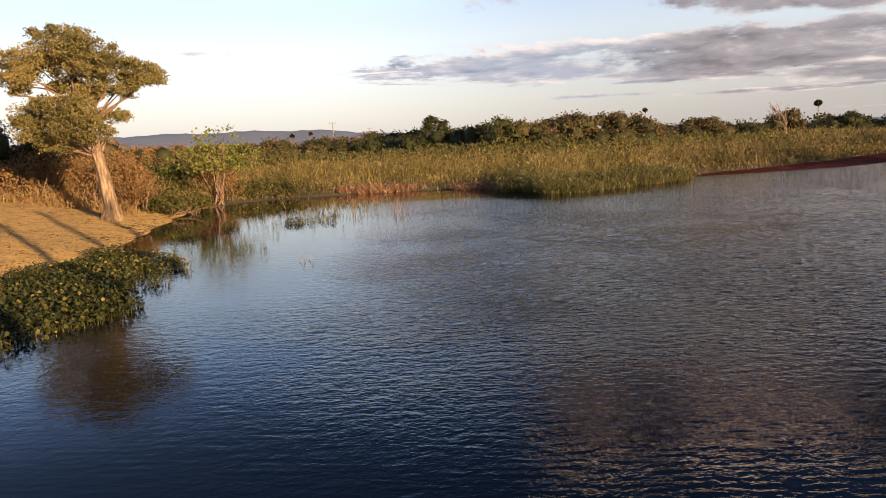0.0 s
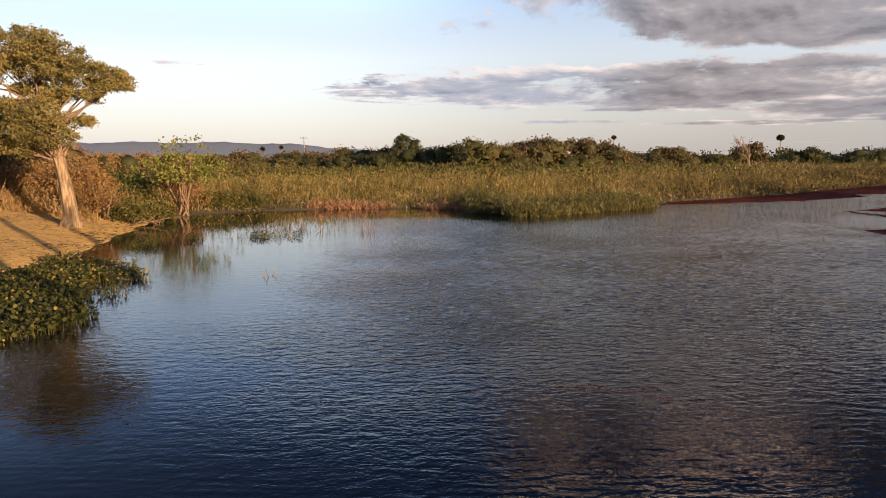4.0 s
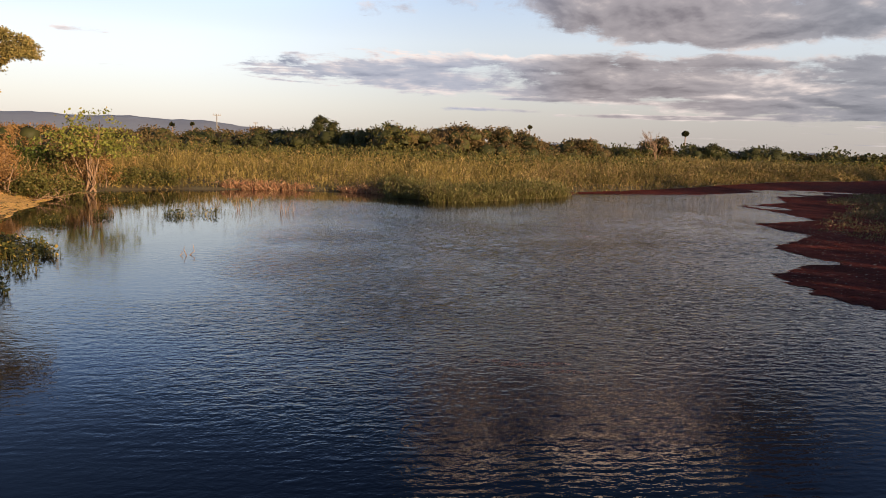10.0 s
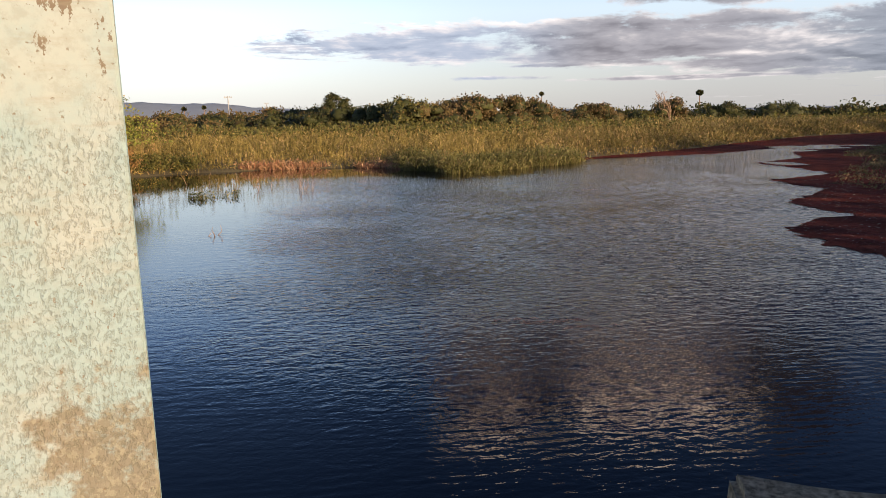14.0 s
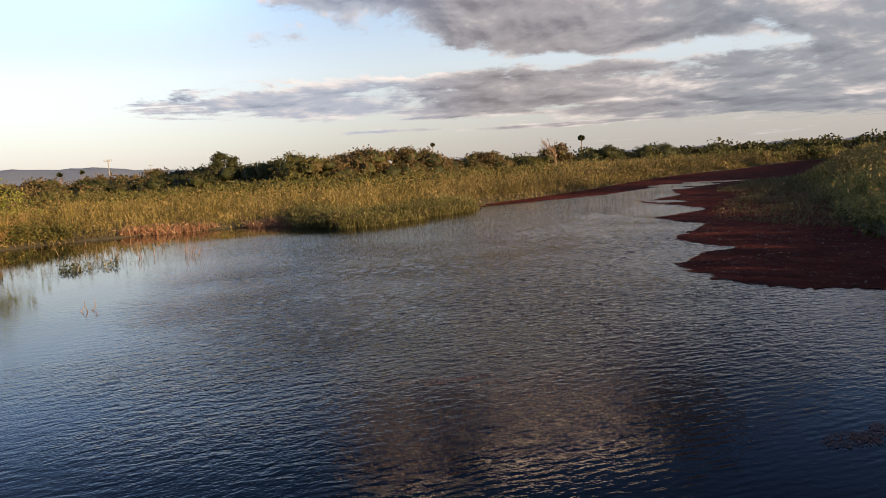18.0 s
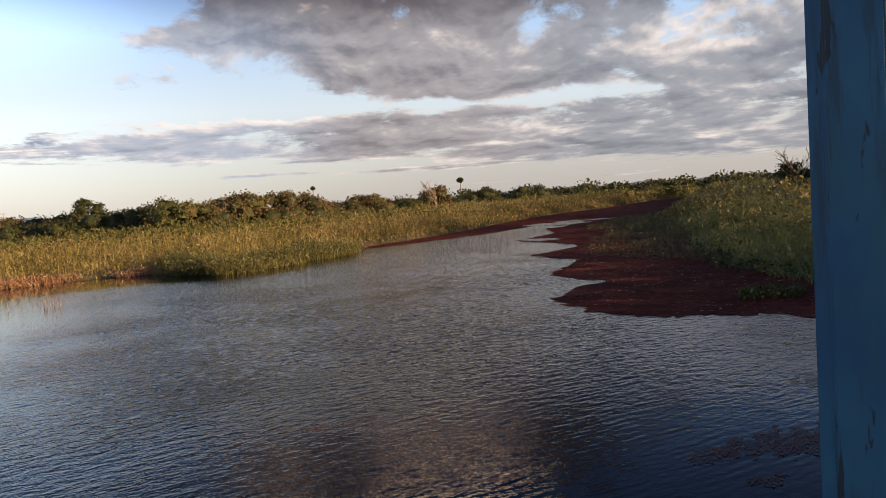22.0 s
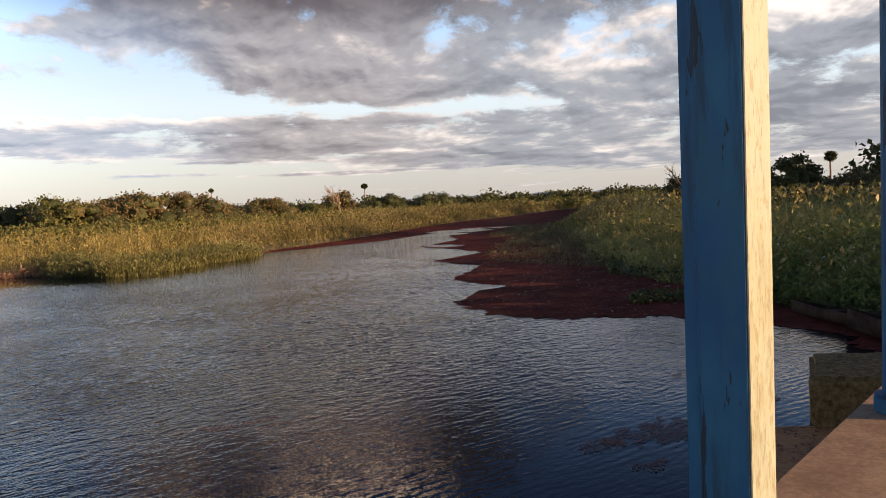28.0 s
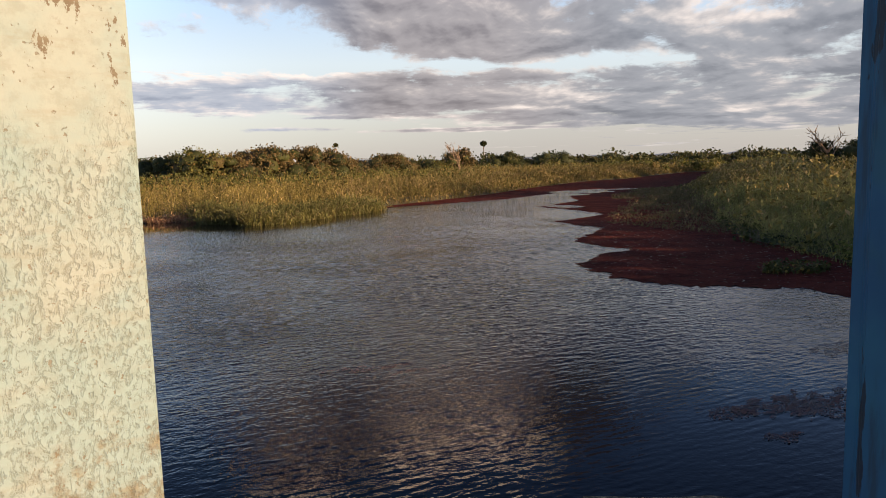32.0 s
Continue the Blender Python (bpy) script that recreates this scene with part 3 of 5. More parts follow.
FERN_MAT = [(17, 3.0), (11.2, 4.6), (11.2, 5.6), (12.0, 6.4), (12.75, 6.95), (12.95, 7.4), (12.85, 7.95), (12.5, 8.5), (12.4, 9.5), (12.2, 10.6), (10.8, 11.8), (10.2, 13.2), (10.3, 15.0), (10.6, 16.2), (13.6, 17.9), (13.4, 19.8), (14.2, 21.3),
            (16.2, 22.8), (17.2, 24.2), (17.0, 26), (17.5, 27.6), (21.6, 29.6), (22, 33), (22.2, 37), (27, 40), (31, 47), (35, 53), (33, 51), (25, 46),
            (15.5, 43.6), (14, 43), (16, 50), (23, 56), (32, 66), (44, 80), (84, 100), (94, 96), (62, 62), (40, 42), (28, 26), (22, 19)]


def land_height(px, py):
    d = -distance_to(px, py, LAGOON)
    d = d + 0.35 * wobble(px, py, 1.3)
    bank = np.where(d > 0, 0.32 * (1 - np.exp(-d / 1.6)) + 0.10 * wobble(px, py, 0.4) * np.clip(d / 3, 0, 1), np.maximum(d * 0.35, -0.9))
    bank = bank + 0.105 * np.clip(d - 0.3, 0, 12) * np.clip((-8 - px) / 1.5, 0, 1) * np.clip((36 - py) / 4, 0, 1) * np.clip((py + 5) / 6, 0, 1)
    rise = np.clip((np.hypot(px, py) - 70) / 400, 0, 1) * 0.6
    return bank + rise


def axis_steps(lo, hi, step):
    fine = np.arange(lo, hi + step / 2, step)
    out = step * np.cumsum(1.35 ** np.arange(1, 26))
    out = out[out < 4600]
    return np.concatenate([lo - out[::-1], fine, hi + out])


def build_ground():
    xs, ys = axis_steps(-50, 100, 0.95), axis_steps(-40, 120, 0.95)
    gx, gy = np.meshgrid(xs, ys)
    z = land_height(gx, gy)
    v = np.stack([gx, gy, z], -1)
    nx, ny = len(xs), len(ys)
    i = (np.arange(ny - 1)[:, None] * nx + np.arange(nx - 1)).ravel()
    me = mesh_from("ground", v, [np.stack([i, i + 1, i + nx + 1, i + nx], 1)], GROUND)
    tagged(part("ground", smooth(me), None), "sandy bank and marsh soil round the lagoon", "ground", kind="structure")


def build_water():
    """One sheet of water with real ripples: many small waves that run towards the bank, calmer in the lee of the reeds."""
    rng = np.random.default_rng(17)
    xs = np.concatenate([-10 - 0.1 * np.cumsum(1.25 ** np.arange(1, 24))[::-1], np.arange(-10, 0, 0.13), np.arange(0, 10, 0.075), np.arange(10, 17, 0.13), 17 + 0.1 * np.cumsum(1.25 ** np.arange(1, 24))])
    ys, y = [], 1.6
    while y < 46:
        ys.append(y)
        y += 0.021 * (1 + max(0.0, y - 4) / 13)
    ys = np.concatenate([1.6 - 0.04 * np.cumsum(1.3 ** np.arange(1, 24))[::-1], ys, 46 + 0.15 * np.cumsum(1.3 ** np.arange(1, 20))])
    gx, gy = np.meshgrid(xs, ys)
    step = 0.021 * (1 + np.maximum(0, gy - 4) / 13)
    calm = np.maximum(np.clip((1.5 - gx) / 5, 0, 1), np.clip((gy - 31) / 5, 0, 1) * np.clip((12 - gx) / 5, 0, 1))
    lee = 1 - calm * (0.80 + 0.15 * np.clip((gy - 8) / 16, 0, 1))
    lee = lee * (0.8 + 0.5 * wobble(gx, gy, 0.7, 1.0)) * ((gy > 1.7) & (gy < 45) & (gx > -9.9) & (gx < 16.9))
    z = np.zeros(gx.shape)
    far = np.clip((gy - 6) / 6, 0, 1)
    # long-crested ripples, steeper on the face that runs ahead
    for i in range(22):
        length = math.exp(rng.uniform(math.log(0.075), math.log(0.17)))
        a = rng.normal(0.05, 0.30)
        kx, ky = 2 * math.pi / length * math.sin(a), 2 * math.pi / length * math.cos(a)
        p = kx * gx + ky * gy + rng.uniform(0, 6.28) + 1.1 * wobble(gx, gy, rng.uniform(2.0, 5.0), i)
        group = np.clip(0.75 + 0.9 * wobble(gx, gy, rng.uniform(0.6, 1.6), 3.1 * i), 0.1, 1.6)
        tilt = 0.0110 * (1 + 0.5 * far) * group
        z += tilt * length / (2 * math.pi) * (np.sin(p) + 0.30 * np.sin(2 * p) + 0.10 * np.sin(3 * p)) * np.clip((length / step - 2.5) / 2, 0, 1)
    # short chop across them
    for i in range(40):
        length = math.exp(rng.uniform(math.log(0.05), math.log(0.15)))
        a = rng.normal(0.05, 1.0)
        kx, ky = 2 * math.pi / length * math.sin(a), 2 * math.pi / length * math.cos(a)
        z += 0.0060 * (1 + 3.5 * far) * length / (2 * math.pi) * np.sin(kx * gx + ky * gy + rng.uniform(0, 6.28)) * np.clip((length / step - 2.5) / 2, 0, 1)
    # broader waves out on the open water
    for i in range(30):
        length = math.exp(rng.uniform(math.log(0.16), math.log(0.34)))
        a = rng.normal(0.05, 0.85)
        kx, ky = 2 * math.pi / length * math.sin(a), 2 * math.pi / length * math.cos(a)
        z += 0.013 * far * length / (2 * math.pi) * np.sin(kx * gx + ky * gy + rng.uniform(0, 6.28)) * np.clip((length / step - 2.5) / 2, 0, 1)
    z *= 1 + 0.45 * np.clip(gx / 5, 0, 1)
    v = np.stack([gx, gy, z * lee], -1)
    nx, ny = len(xs), len(ys)
    i = (np.arange(ny - 1)[:, None] * nx + np.arange(nx - 1)).ravel()
    me = mesh_from("water", v, [np.stack([i, i + 1, i + nx + 1, i + nx], 1)], WATER)
    tagged(part("water", smooth(me), None), "dark rippled lagoon water reflecting sky", "water", kind="structure")


def build_fern_mat():
    """Floating red fern: a thin sheet of many small cells inside its outline."""
    step = 0.22
    xs, ys = np.arange(9, 95, step), np.arange(4, 100, step)
    gx, gy = np.meshgrid(xs, ys)
    d = distance_to(gx, gy, FERN_MAT) + 0.22 * wobble(gx, gy, 2.3) + 0.12 * wobble(gx, gy, 6.1, 2.0)
    for px, py, rx, ry in ((35.0, 51.2, 2.6, 2.6), (40.3, 52.2, 1.4, 1.0), (28.3, 33.0, 0.8, 0.5), (31.5, 47.8, 1.6, 1.6), (23.5, 36.0, 0.8, 1.2), (38.2, 53.6, 1.2, 1.2)):
        d = np.minimum(d, np.hypot((gx - px) / rx, (gy - py) / ry) - 1 + 0.3 * wobble(gx, gy, 2.9))
    keep = d > 0
    rng = np.random.default_rng(3)
    z = 0.003 + 0.012 * np.clip(d, 0, 1) + rng.random(gx.shape) * 0.012 * np.clip(d * 2, 0, 1)
    v = np.stack([gx + rng.normal(0, 0.04, gx.shape), gy + rng.normal(0, 0.04, gx.shape), z], -1)
    nx = len(xs)
    q = keep[:-1, :-1] & keep[1:, :-1] & keep[:-1, 1:] & keep[1:, 1:]
    r, c = np.nonzero(q)
    i = r * nx + c
    me = mesh_from("red_fern_mat", v, [np.stack([i, i + 1, i + nx + 1, i + nx], 1)], FERN)
    tagged(part("red_fern_mat", me, None), "dark red floating water fern mat on the lagoon", "water fern", kind="stuff")


def blades(rng, base, height, width, lean, bend):
    """Arrays of narrow bent blades: each a quad and a tip."""
    n = len(base)
    a = rng.random(n) * 2 * np.pi
    across = np.stack([np.cos(a), np.sin(a), np.zeros(n)], 1)
    b = rng.random(n) * 2 * np.pi
    out = np.stack([np.cos(b), np.sin(b), np.zeros(n)], 1)
    up = np.array((0, 0, 1.0))
    mid = base + out * (height * lean * 0.5)[:, None] + up * (height * 0.55)[:, None]
    tip = base + out * (height * (lean + bend))[:, None] + up * (height * (1 - 0.4 * bend))[:, None]
    w = across * (width / 2)[:, None]
    v = np.stack([base - w * 0.7, base + w * 0.7, mid + w, mid - w, tip], 1).reshape(-1, 3)
    i = np.arange(n) * 5
    return v, np.stack([i, i + 1, i + 2, i + 3], 1), np.stack([i + 3, i + 2, i + 4], 1)


def diamonds(rng, centre, size, flat=0.0, long=1.0):
    """Arrays of small four-cornered leaves, each turned its own way."""
    n = len(centre)
    a = rng.normal(size=(n, 3))
    a[:, 2] *= 1 - 0.6 * flat
    a /= np.linalg.norm(a, axis=1)[:, None]
    h = rng.normal(size=(n, 3))
    b = np.cross(a, h)
    b /= np.linalg.norm(b, axis=1)[:, None] + 1e-9
    s = np.asarray(size)[:, None]
    c = np.cross(a, b) * s * 0.12
    v = np.stack([centre - a * s * 0.5 * long, centre + b * s * 0.33 + c, centre + a * s * 0.5 * long, centre - b * s * 0.33 + c], 1).reshape(-1, 3)
    i = np.arange(n) * 4
    return v, np.stack([i, i + 1, i + 2, i + 3], 1)


def scatter(rng, count, box, test):
    x = rng.uniform(box[0], box[2], count)
    y = rng.uniform(box[1], box[3], count)
    ok = test(x, y)
    return x[ok], y[ok]


def reed_bed(name, label, category, mat, seed, count, box, test, tall, width, lean=0.28, bend=0.38, leaves=1):
    rng = np.random.default_rng(seed)
    x, y = scatter(rng, count, box, test)
    z = land_height(x, y)
    n = len(x)
    h = tall(x, y) * rng.uniform(0.45, 1.15, n) * (1 + 0.28 * wobble(x, y, 2.2, seed) + 0.14 * wobble(x, y, 5.1, seed))
    base = np.stack([x, y, np.maximum(z, -0.06) - 0.03], 1)
    far = np.hypot(x, y) / 40
    v, q, t = blades(rng, base, h, width * rng.uniform(0.6, 1.5, n) * np.clip(far, 0.6, 3), np.abs(rng.normal(0, lean, n)), np.abs(rng.normal(0, bend, n)))
    tips = v.reshape(-1, 5, 3)
    many = len(far) * leaves
    f = np.sqrt(rng.random((len(far), leaves, 1)))
    spot = (tips[:, None, 0] * (1 - f) + tips[:, None, 4] * f + rng.normal(0, 0.06, (len(far), leaves, 3))).reshape(-1, 3)
    lv, lq = diamonds(rng, spot, np.repeat(np.clip(far, 0.5, 2.0), leaves) * 0.066 * rng.uniform(0.5, 1.6, many), -0.8, 2.2)
    me = mesh_from(name, np.concatenate([v, lv]), [q, t, lq + len(v)], mat)
    return tagged(part(name, me, None), label, category, kind="stuff")


def tube(path, radii, sides=7):
    """Vertices and quads of a tapered tube along a path of points."""
    path = [Vector(p) for p in path]
    verts, quads = [], []
    for i, p in enumerate(path):
        d = (path[min(i + 1, len(path) - 1)] - path[max(i - 1, 0)]).normalized()
        a = d.orthogonal().normalized()
        b = d.cross(a)
        for s in range(sides):
            t = 2 * math.pi * s / sides
            verts.append(p + (a * math.cos(t) + b * math.sin(t)) * radii[i])
        if i:
            o = (i - 1) * sides
            quads += [(o + s, o + (s + 1) % sides, o + sides + (s + 1) % sides, o + sides + s) for s in range(sides)]
    return verts, quads


def tubes_mesh(name, list_of, mat):
    verts, quads = [], []
    for path, radii, sides in list_of:
        v, q = tube(path, radii, sides)
        o = len(verts)
        verts += v
        quads += [tuple(i + o for i in f) for f in q]
    return smooth(mesh_from(name, [tuple(v) for v in verts], [np.array(quads)], mat))


def bent(rng, a, b, steps, sag):
    a, b = Vector(a), Vector(b)
    pts = []
    for i in range(steps + 1):
        f = i / steps
        w = math.sin(f * math.pi)
        pts.append(a.lerp(b, f) + Vector(rng.normal(0, sag, 3)) * w)
    return pts


def bush(name, at, wide, tall, mat, seed, leaves=5000, leaf=0.1, label="", category="bush", stems=7, bare=0.1, group="", lumpy=0.35, twigs=0, per=11, core=0.0, lobes=0):
    """A shrub or small tree: stems from one foot, and an uneven crown of tufts of small leaves."""
    rng = np.random.default_rng(seed)
    x, y = at
    z0 = float(land_height(np.array([x]), np.array([y]))[0]) - 0.05
    root = new(name)
    root.location = (x, y, z0)
    # the crown: tufts in a dome whose reach changes with the direction, or on the lobes of a fuller crown
    n = leaves // per
    ph = rng.random(4) * 6
    if lobes:
        la, lu = rng.random(lobes) * 2 * np.pi, rng.uniform(0.0, 1.0, lobes)
        lr = rng.uniform(0.16, 0.27, lobes) * wide * (1 - 0.25 * lu)
        lo = np.sqrt(1 - (lu * 0.95) ** 2) * (wide / 2 - lr * 0.8)
        lz = tall * (bare + (1 - bare) * lu) - lr * 0.75
        pick = rng.integers(0, lobes, n)
        d = rng.normal(size=(n, 3))
        d[:, 2] = np.abs(d[:, 2]) * 1.1 - 0.25
        d /= np.linalg.norm(d, axis=1)[:, None]
        d *= (rng.random(n) ** 0.25 * rng.uniform(0.85, 1.1, n))[:, None] * lr[pick][:, None]
        tufts = np.stack([np.cos(la[pick]) * lo[pick], np.sin(la[pick]) * lo[pick], lz[pick]], 1) + d * (1, 1, 0.75)
        tufts[:, 2] = np.maximum(tufts[:, 2], 0.1)
        # dark lumps inside the lobes stand in for the shade between leaves
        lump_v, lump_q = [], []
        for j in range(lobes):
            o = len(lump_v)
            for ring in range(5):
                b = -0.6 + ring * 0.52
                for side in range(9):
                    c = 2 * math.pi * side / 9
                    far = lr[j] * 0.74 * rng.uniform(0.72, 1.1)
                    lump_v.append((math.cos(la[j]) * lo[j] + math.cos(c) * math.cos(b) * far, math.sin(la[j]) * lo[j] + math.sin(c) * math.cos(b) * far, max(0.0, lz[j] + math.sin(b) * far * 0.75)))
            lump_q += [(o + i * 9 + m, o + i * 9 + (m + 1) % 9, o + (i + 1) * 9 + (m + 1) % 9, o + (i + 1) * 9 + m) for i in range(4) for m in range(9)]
        part("shade_core", mesh_from("shade_core", lump_v, [np.array(lump_q)], BUSH_DARK), None, root)
    else:
        a = rng.random(n) * 2 * np.pi
        up = rng.random(n) ** 0.8
        reach = 1 + lumpy * (0.5 * np.sin(2 * a + ph[0]) * np.cos(3 * up + ph[1]) + 0.35 * np.sin(5 * a + ph[2] + 4 * up) + 0.3 * np.sin(9 * a - 7 * up + ph[3]))
        reach *= rng.random(n) ** 0.22
        out = np.sqrt(np.clip(1 - up ** 2, 0.02, 1)) ** 0.8
        tx, ty = np.cos(a) * out * reach * wide / 2, np.sin(a) * out * reach * wide / 2
        tz = tall * (bare + (1 - bare) * np.clip(up * reach, 0, 1.15)) * 0.94
        tufts = np.stack([tx, ty, tz], 1)
    wood = []
    for i in range(stems):
        c = tufts[rng.integers(n)] * (0.75, 0.75, 0.9)
        foot = (rng.normal(0, wide * 0.06), rng.normal(0, wide * 0.06), 0)
        wood.append((bent(rng, foot, c, 4, wide * 0.035), [0.016 * tall * f for f in (1, 0.8, 0.6, 0.4, 0.15)], 5))
    if stems >= 8:
        for path in wood:
            part("stem", tubes_mesh("stem", [path], TWIG), None, root)
        wood = []
    for i in range(twigs):
        foot = (rng.uniform(-0.5, 0.5) * wide, rng.uniform(-0.5, 0.3) * wide, 0)
        tip = (foot[0] + rng.normal(0, 0.5), foot[1] + rng.normal(0, 0.4), tall * rng.uniform(0.25, 0.75))
        wood.append((bent(rng, foot, tip, 3, 0.09), [0.034, 0.026, 0.018, 0.006], 4))
    if wood:
        tagged(part("brushwood", tubes_mesh("brushwood", wood, TWIG), None, root), kind="stuff")
    pts = (tufts[:, None, :] + rng.normal(0, leaf * 1.25 * (per / 11) ** 0.5, (n, per, 3)) * (1, 1, 0.62)).reshape(-1, 3)
    pts = pts[pts[:, 2] > 0.03]
    v, q = diamonds(rng, pts, leaf * rng.uniform(0.6, 1.6, len(pts)))
    # a dark inner dome gives the crown's depth of shade by colour
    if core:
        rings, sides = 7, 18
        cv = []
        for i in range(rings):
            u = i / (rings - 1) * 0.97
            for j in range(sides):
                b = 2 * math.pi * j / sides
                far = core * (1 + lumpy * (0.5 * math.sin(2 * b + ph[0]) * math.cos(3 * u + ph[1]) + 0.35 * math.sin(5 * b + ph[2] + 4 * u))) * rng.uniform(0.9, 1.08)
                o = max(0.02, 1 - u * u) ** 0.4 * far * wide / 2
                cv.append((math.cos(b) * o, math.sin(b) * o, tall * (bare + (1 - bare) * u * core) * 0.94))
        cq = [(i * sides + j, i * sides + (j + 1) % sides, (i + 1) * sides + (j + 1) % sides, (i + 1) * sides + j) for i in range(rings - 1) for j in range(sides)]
        part("shade_core", mesh_from("shade_core", cv, [np.array(cq)], BUSH_DARK), None, root)
    part("crown", mesh_from("crown", v, [q], mat), None, root)
    return tagged(root, label, category, group)


def polar(azimuth, distance):
    return distance * math.sin(radians(azimuth)), distance * math.cos(radians(azimuth))


build_ground()
build_water()
build_fern_mat()


# ---- platform and columns ----
def build_platform():
    root = tagged(new("platform"), "raised cement platform with worn reddish floor over the water", "platform", kind="structure")
    slab = [en(-6, -6), en(14, -6), en(14, 0.95), en(4, 1.36), en(-6, 1.36)]
    part("floor_slab", prism(slab, 1.12, 1.30, 0.012), FLOOR, root)
    wall = [en(-5.95, -5.9), en(13.95, -5.9), en(13.95, 0.90), en(4, 1.31), en(-5.95, 1.31)]
    part("foundation", prism(wall, -1.2, 1.118), CONCRETE, root, "stained concrete foundation wall")


def blue_column(e, n, width=0.253, depth=0.209, high=5.4):
    """A square column: blue shaft with a narrow rib, cream inner face, low foot."""
    root = new("column")
    root.location = (*en(e, n), 1.30)
    root.rotation_euler = (0, 0, math.atan2(E_AXIS[1], E_AXIS[0]))
    w, d = width / 2, depth / 2
    rib = d - 0.055
    outline = [(-w, -d), (w, -d), (w, rib), (w - 0.012, rib + 0.014), (w - 0.012, d), (-w + 0.012, d), (-w + 0.012, rib + 0.014), (-w, rib)]
    part("shaft", prism(outline, 0.0, high, 0.004), BLUE_PAINT, root)
    part("inner_face", prism([(-w + 0.004, -d - 0.004), (w - 0.004, -d - 0.004), (w - 0.004, -d + 0.01), (-w + 0.004, -d + 0.01)], 0.01, high - 0.02, 0.002), CREAM_PAINT, root, "flaking cream paint")
    return tagged(root, "blue-painted square column with flaking cream inner face", "column", "columns of the platform")


def round_column(e, n, radius=0.11):
    root = new("column")
    root.location = (*en(e, n), 1.30)
    ring = [(radius * math.cos(a), radius * math.sin(a)) for a in np.linspace(0, 2 * math.pi, 20, endpoint=False)]
    part("shaft", prism(ring, 0.10, 5.4, 0.0), BLUE_PAINT, root)
    foot = [(radius * 1.5 * math.cos(a), radius * 1.5 * math.sin(a)) for a in np.linspace(0, 2 * math.pi, 8, endpoint=False)]
    part("foot", prism(foot, 0.0, 0.11, 0.012), BLUE_PAINT, root)
    return tagged(root, "slim round blue column on a low eight-sided foot", "column", "columns of the platform")


def pier(e, n, width, depth):
    root = new("pier")
    root.location = (*en(e, n), 1.30)
    root.rotation_euler = (0, 0, math.atan2(E_AXIS[1], E_AXIS[0]))
    w, d = width / 2, depth / 2
    part("shaft", prism([(-w, -d), (w, -d), (w, d), (-w, d)], 0.0, 5.4, 0.003), AQUA_PAINT, root)
    part("inner_face", prism([(-w + 0.002, -d - 0.003), (w + 0.002, -d - 0.003), (w + 0.002, -d + 0.03), (-w + 0.002, -d + 0.03)], 0.005, 5.39, 0.004), PALE_PAINT, root, "pale green paint peeling down to brown plaster")
    return tagged(root, "wide pier with peeling pale green paint and scratches", "pier")


B_E, B_N = 2.846, 1.178
build_platform()
pier(0.279 - 0.28, 1.178, 0.56, 0.209)
blue_column(B_E, B_N)
C_E = 5.42
for e in (C_E, C_E + 2.1, C_E + 4.2):
    round_column(e, 1.055)

# ---- stones and boats at the platform's foot ----
def block(name, outline, z0, z1, mat, label, amount=0.03, bevel=0.05):
    ob = part(name, rough_block(outline, z0, z1, bevel, amount), mat)
    return tagged(ob, label, "block")


block("concrete_ledge", [(2.85, 4.52), (3.95, 3.95), (3.6, 3.2), (2.5, 3.7)], -0.8, 0.30, PEBBLED, "broken concrete ledge standing in the water", 0.035)
block("concrete_block", [(7.70, 4.62), (8.8, 5.25), (9.9, 4.2), (8.9, 3.5)], -0.6, 0.62, MUDDY, "weathered concrete block at the water's edge", 0.03)
block("low_slab", [(6.0, 4.2), (7.3, 5.0), (8.6, 4.2), (8.4, 3.2), (6.4, 3.1)], -0.6, 0.07, WET_MUD, "low worn stone slab below the platform", 0.03)


def canoe(at, turn, length, wide, high, label):
    """A worn dugout: pointed hull, hollow inside, a thwart and a seat board."""
    root = new("canoe")
    root.location = (at[0], at[1], -0.02)
    root.rotation_euler = (radians(4), 0, radians(turn))
    stations, ring = 15, 9
    verts, quads = [], []
    for shell, shrink in ((0, 1.0), (1, 0.86)):
        for i in range(stations):
            f = i / (stations - 1) * 2 - 1
            taper = max(0.06, (1 - abs(f) ** 2.6)) * shrink
            lift = 0.30 * high * abs(f) ** 2
            for j in range(ring):
                a = math.pi * j / (ring - 1)
                bottom = high * (1 - math.sin(a) ** 0.7) if shell == 0 else high * (1 - 0.86 * math.sin(a) ** 0.7)
                verts.append((f * length / 2 * (1 if shell == 0 else 0.96), math.cos(a) * wide / 2 * taper, bottom + lift))
    per = stations * ring
    for shell in (0, 1):
        for i in range(stations - 1):
            for j in range(ring - 1):
                o = shell * per + i * ring + j
                f = (o, o + 1, o + ring + 1, o + ring)
                quads.append(f if shell == 0 else f[::-1])
    for i in range(stations - 1):
        for j in (0, ring - 1):
            a, b = i * ring + j, (i + 1) * ring + j
            quads.append((a, b, b + per, a + per))
    part("hull", smooth(mesh_from("hull", verts, [np.array(quads)], OLD_WOOD)), None, root)
    for x in (-0.2 * length, 0.22 * length):
        bm = bmesh.new()
        bmesh.ops.create_cube(bm, size=1, matrix=Matrix.Translation((x, 0, high * 0.93)) @ Matrix.Diagonal((0.22, wide * 0.84, 0.03, 1)))
        part("thwart", bm, OLD_WOOD, root)
    return tagged(root, label, "canoe", "old canoes")


canoe((13.75, 6.86), 76, 3.8, 0.66, 0.27, "old grey dugout canoe lying among the weeds")
canoe((12.75, 5.4), 78, 3.3, 0.62, 0.36, "dark weathered dugout canoe at the water's edge")

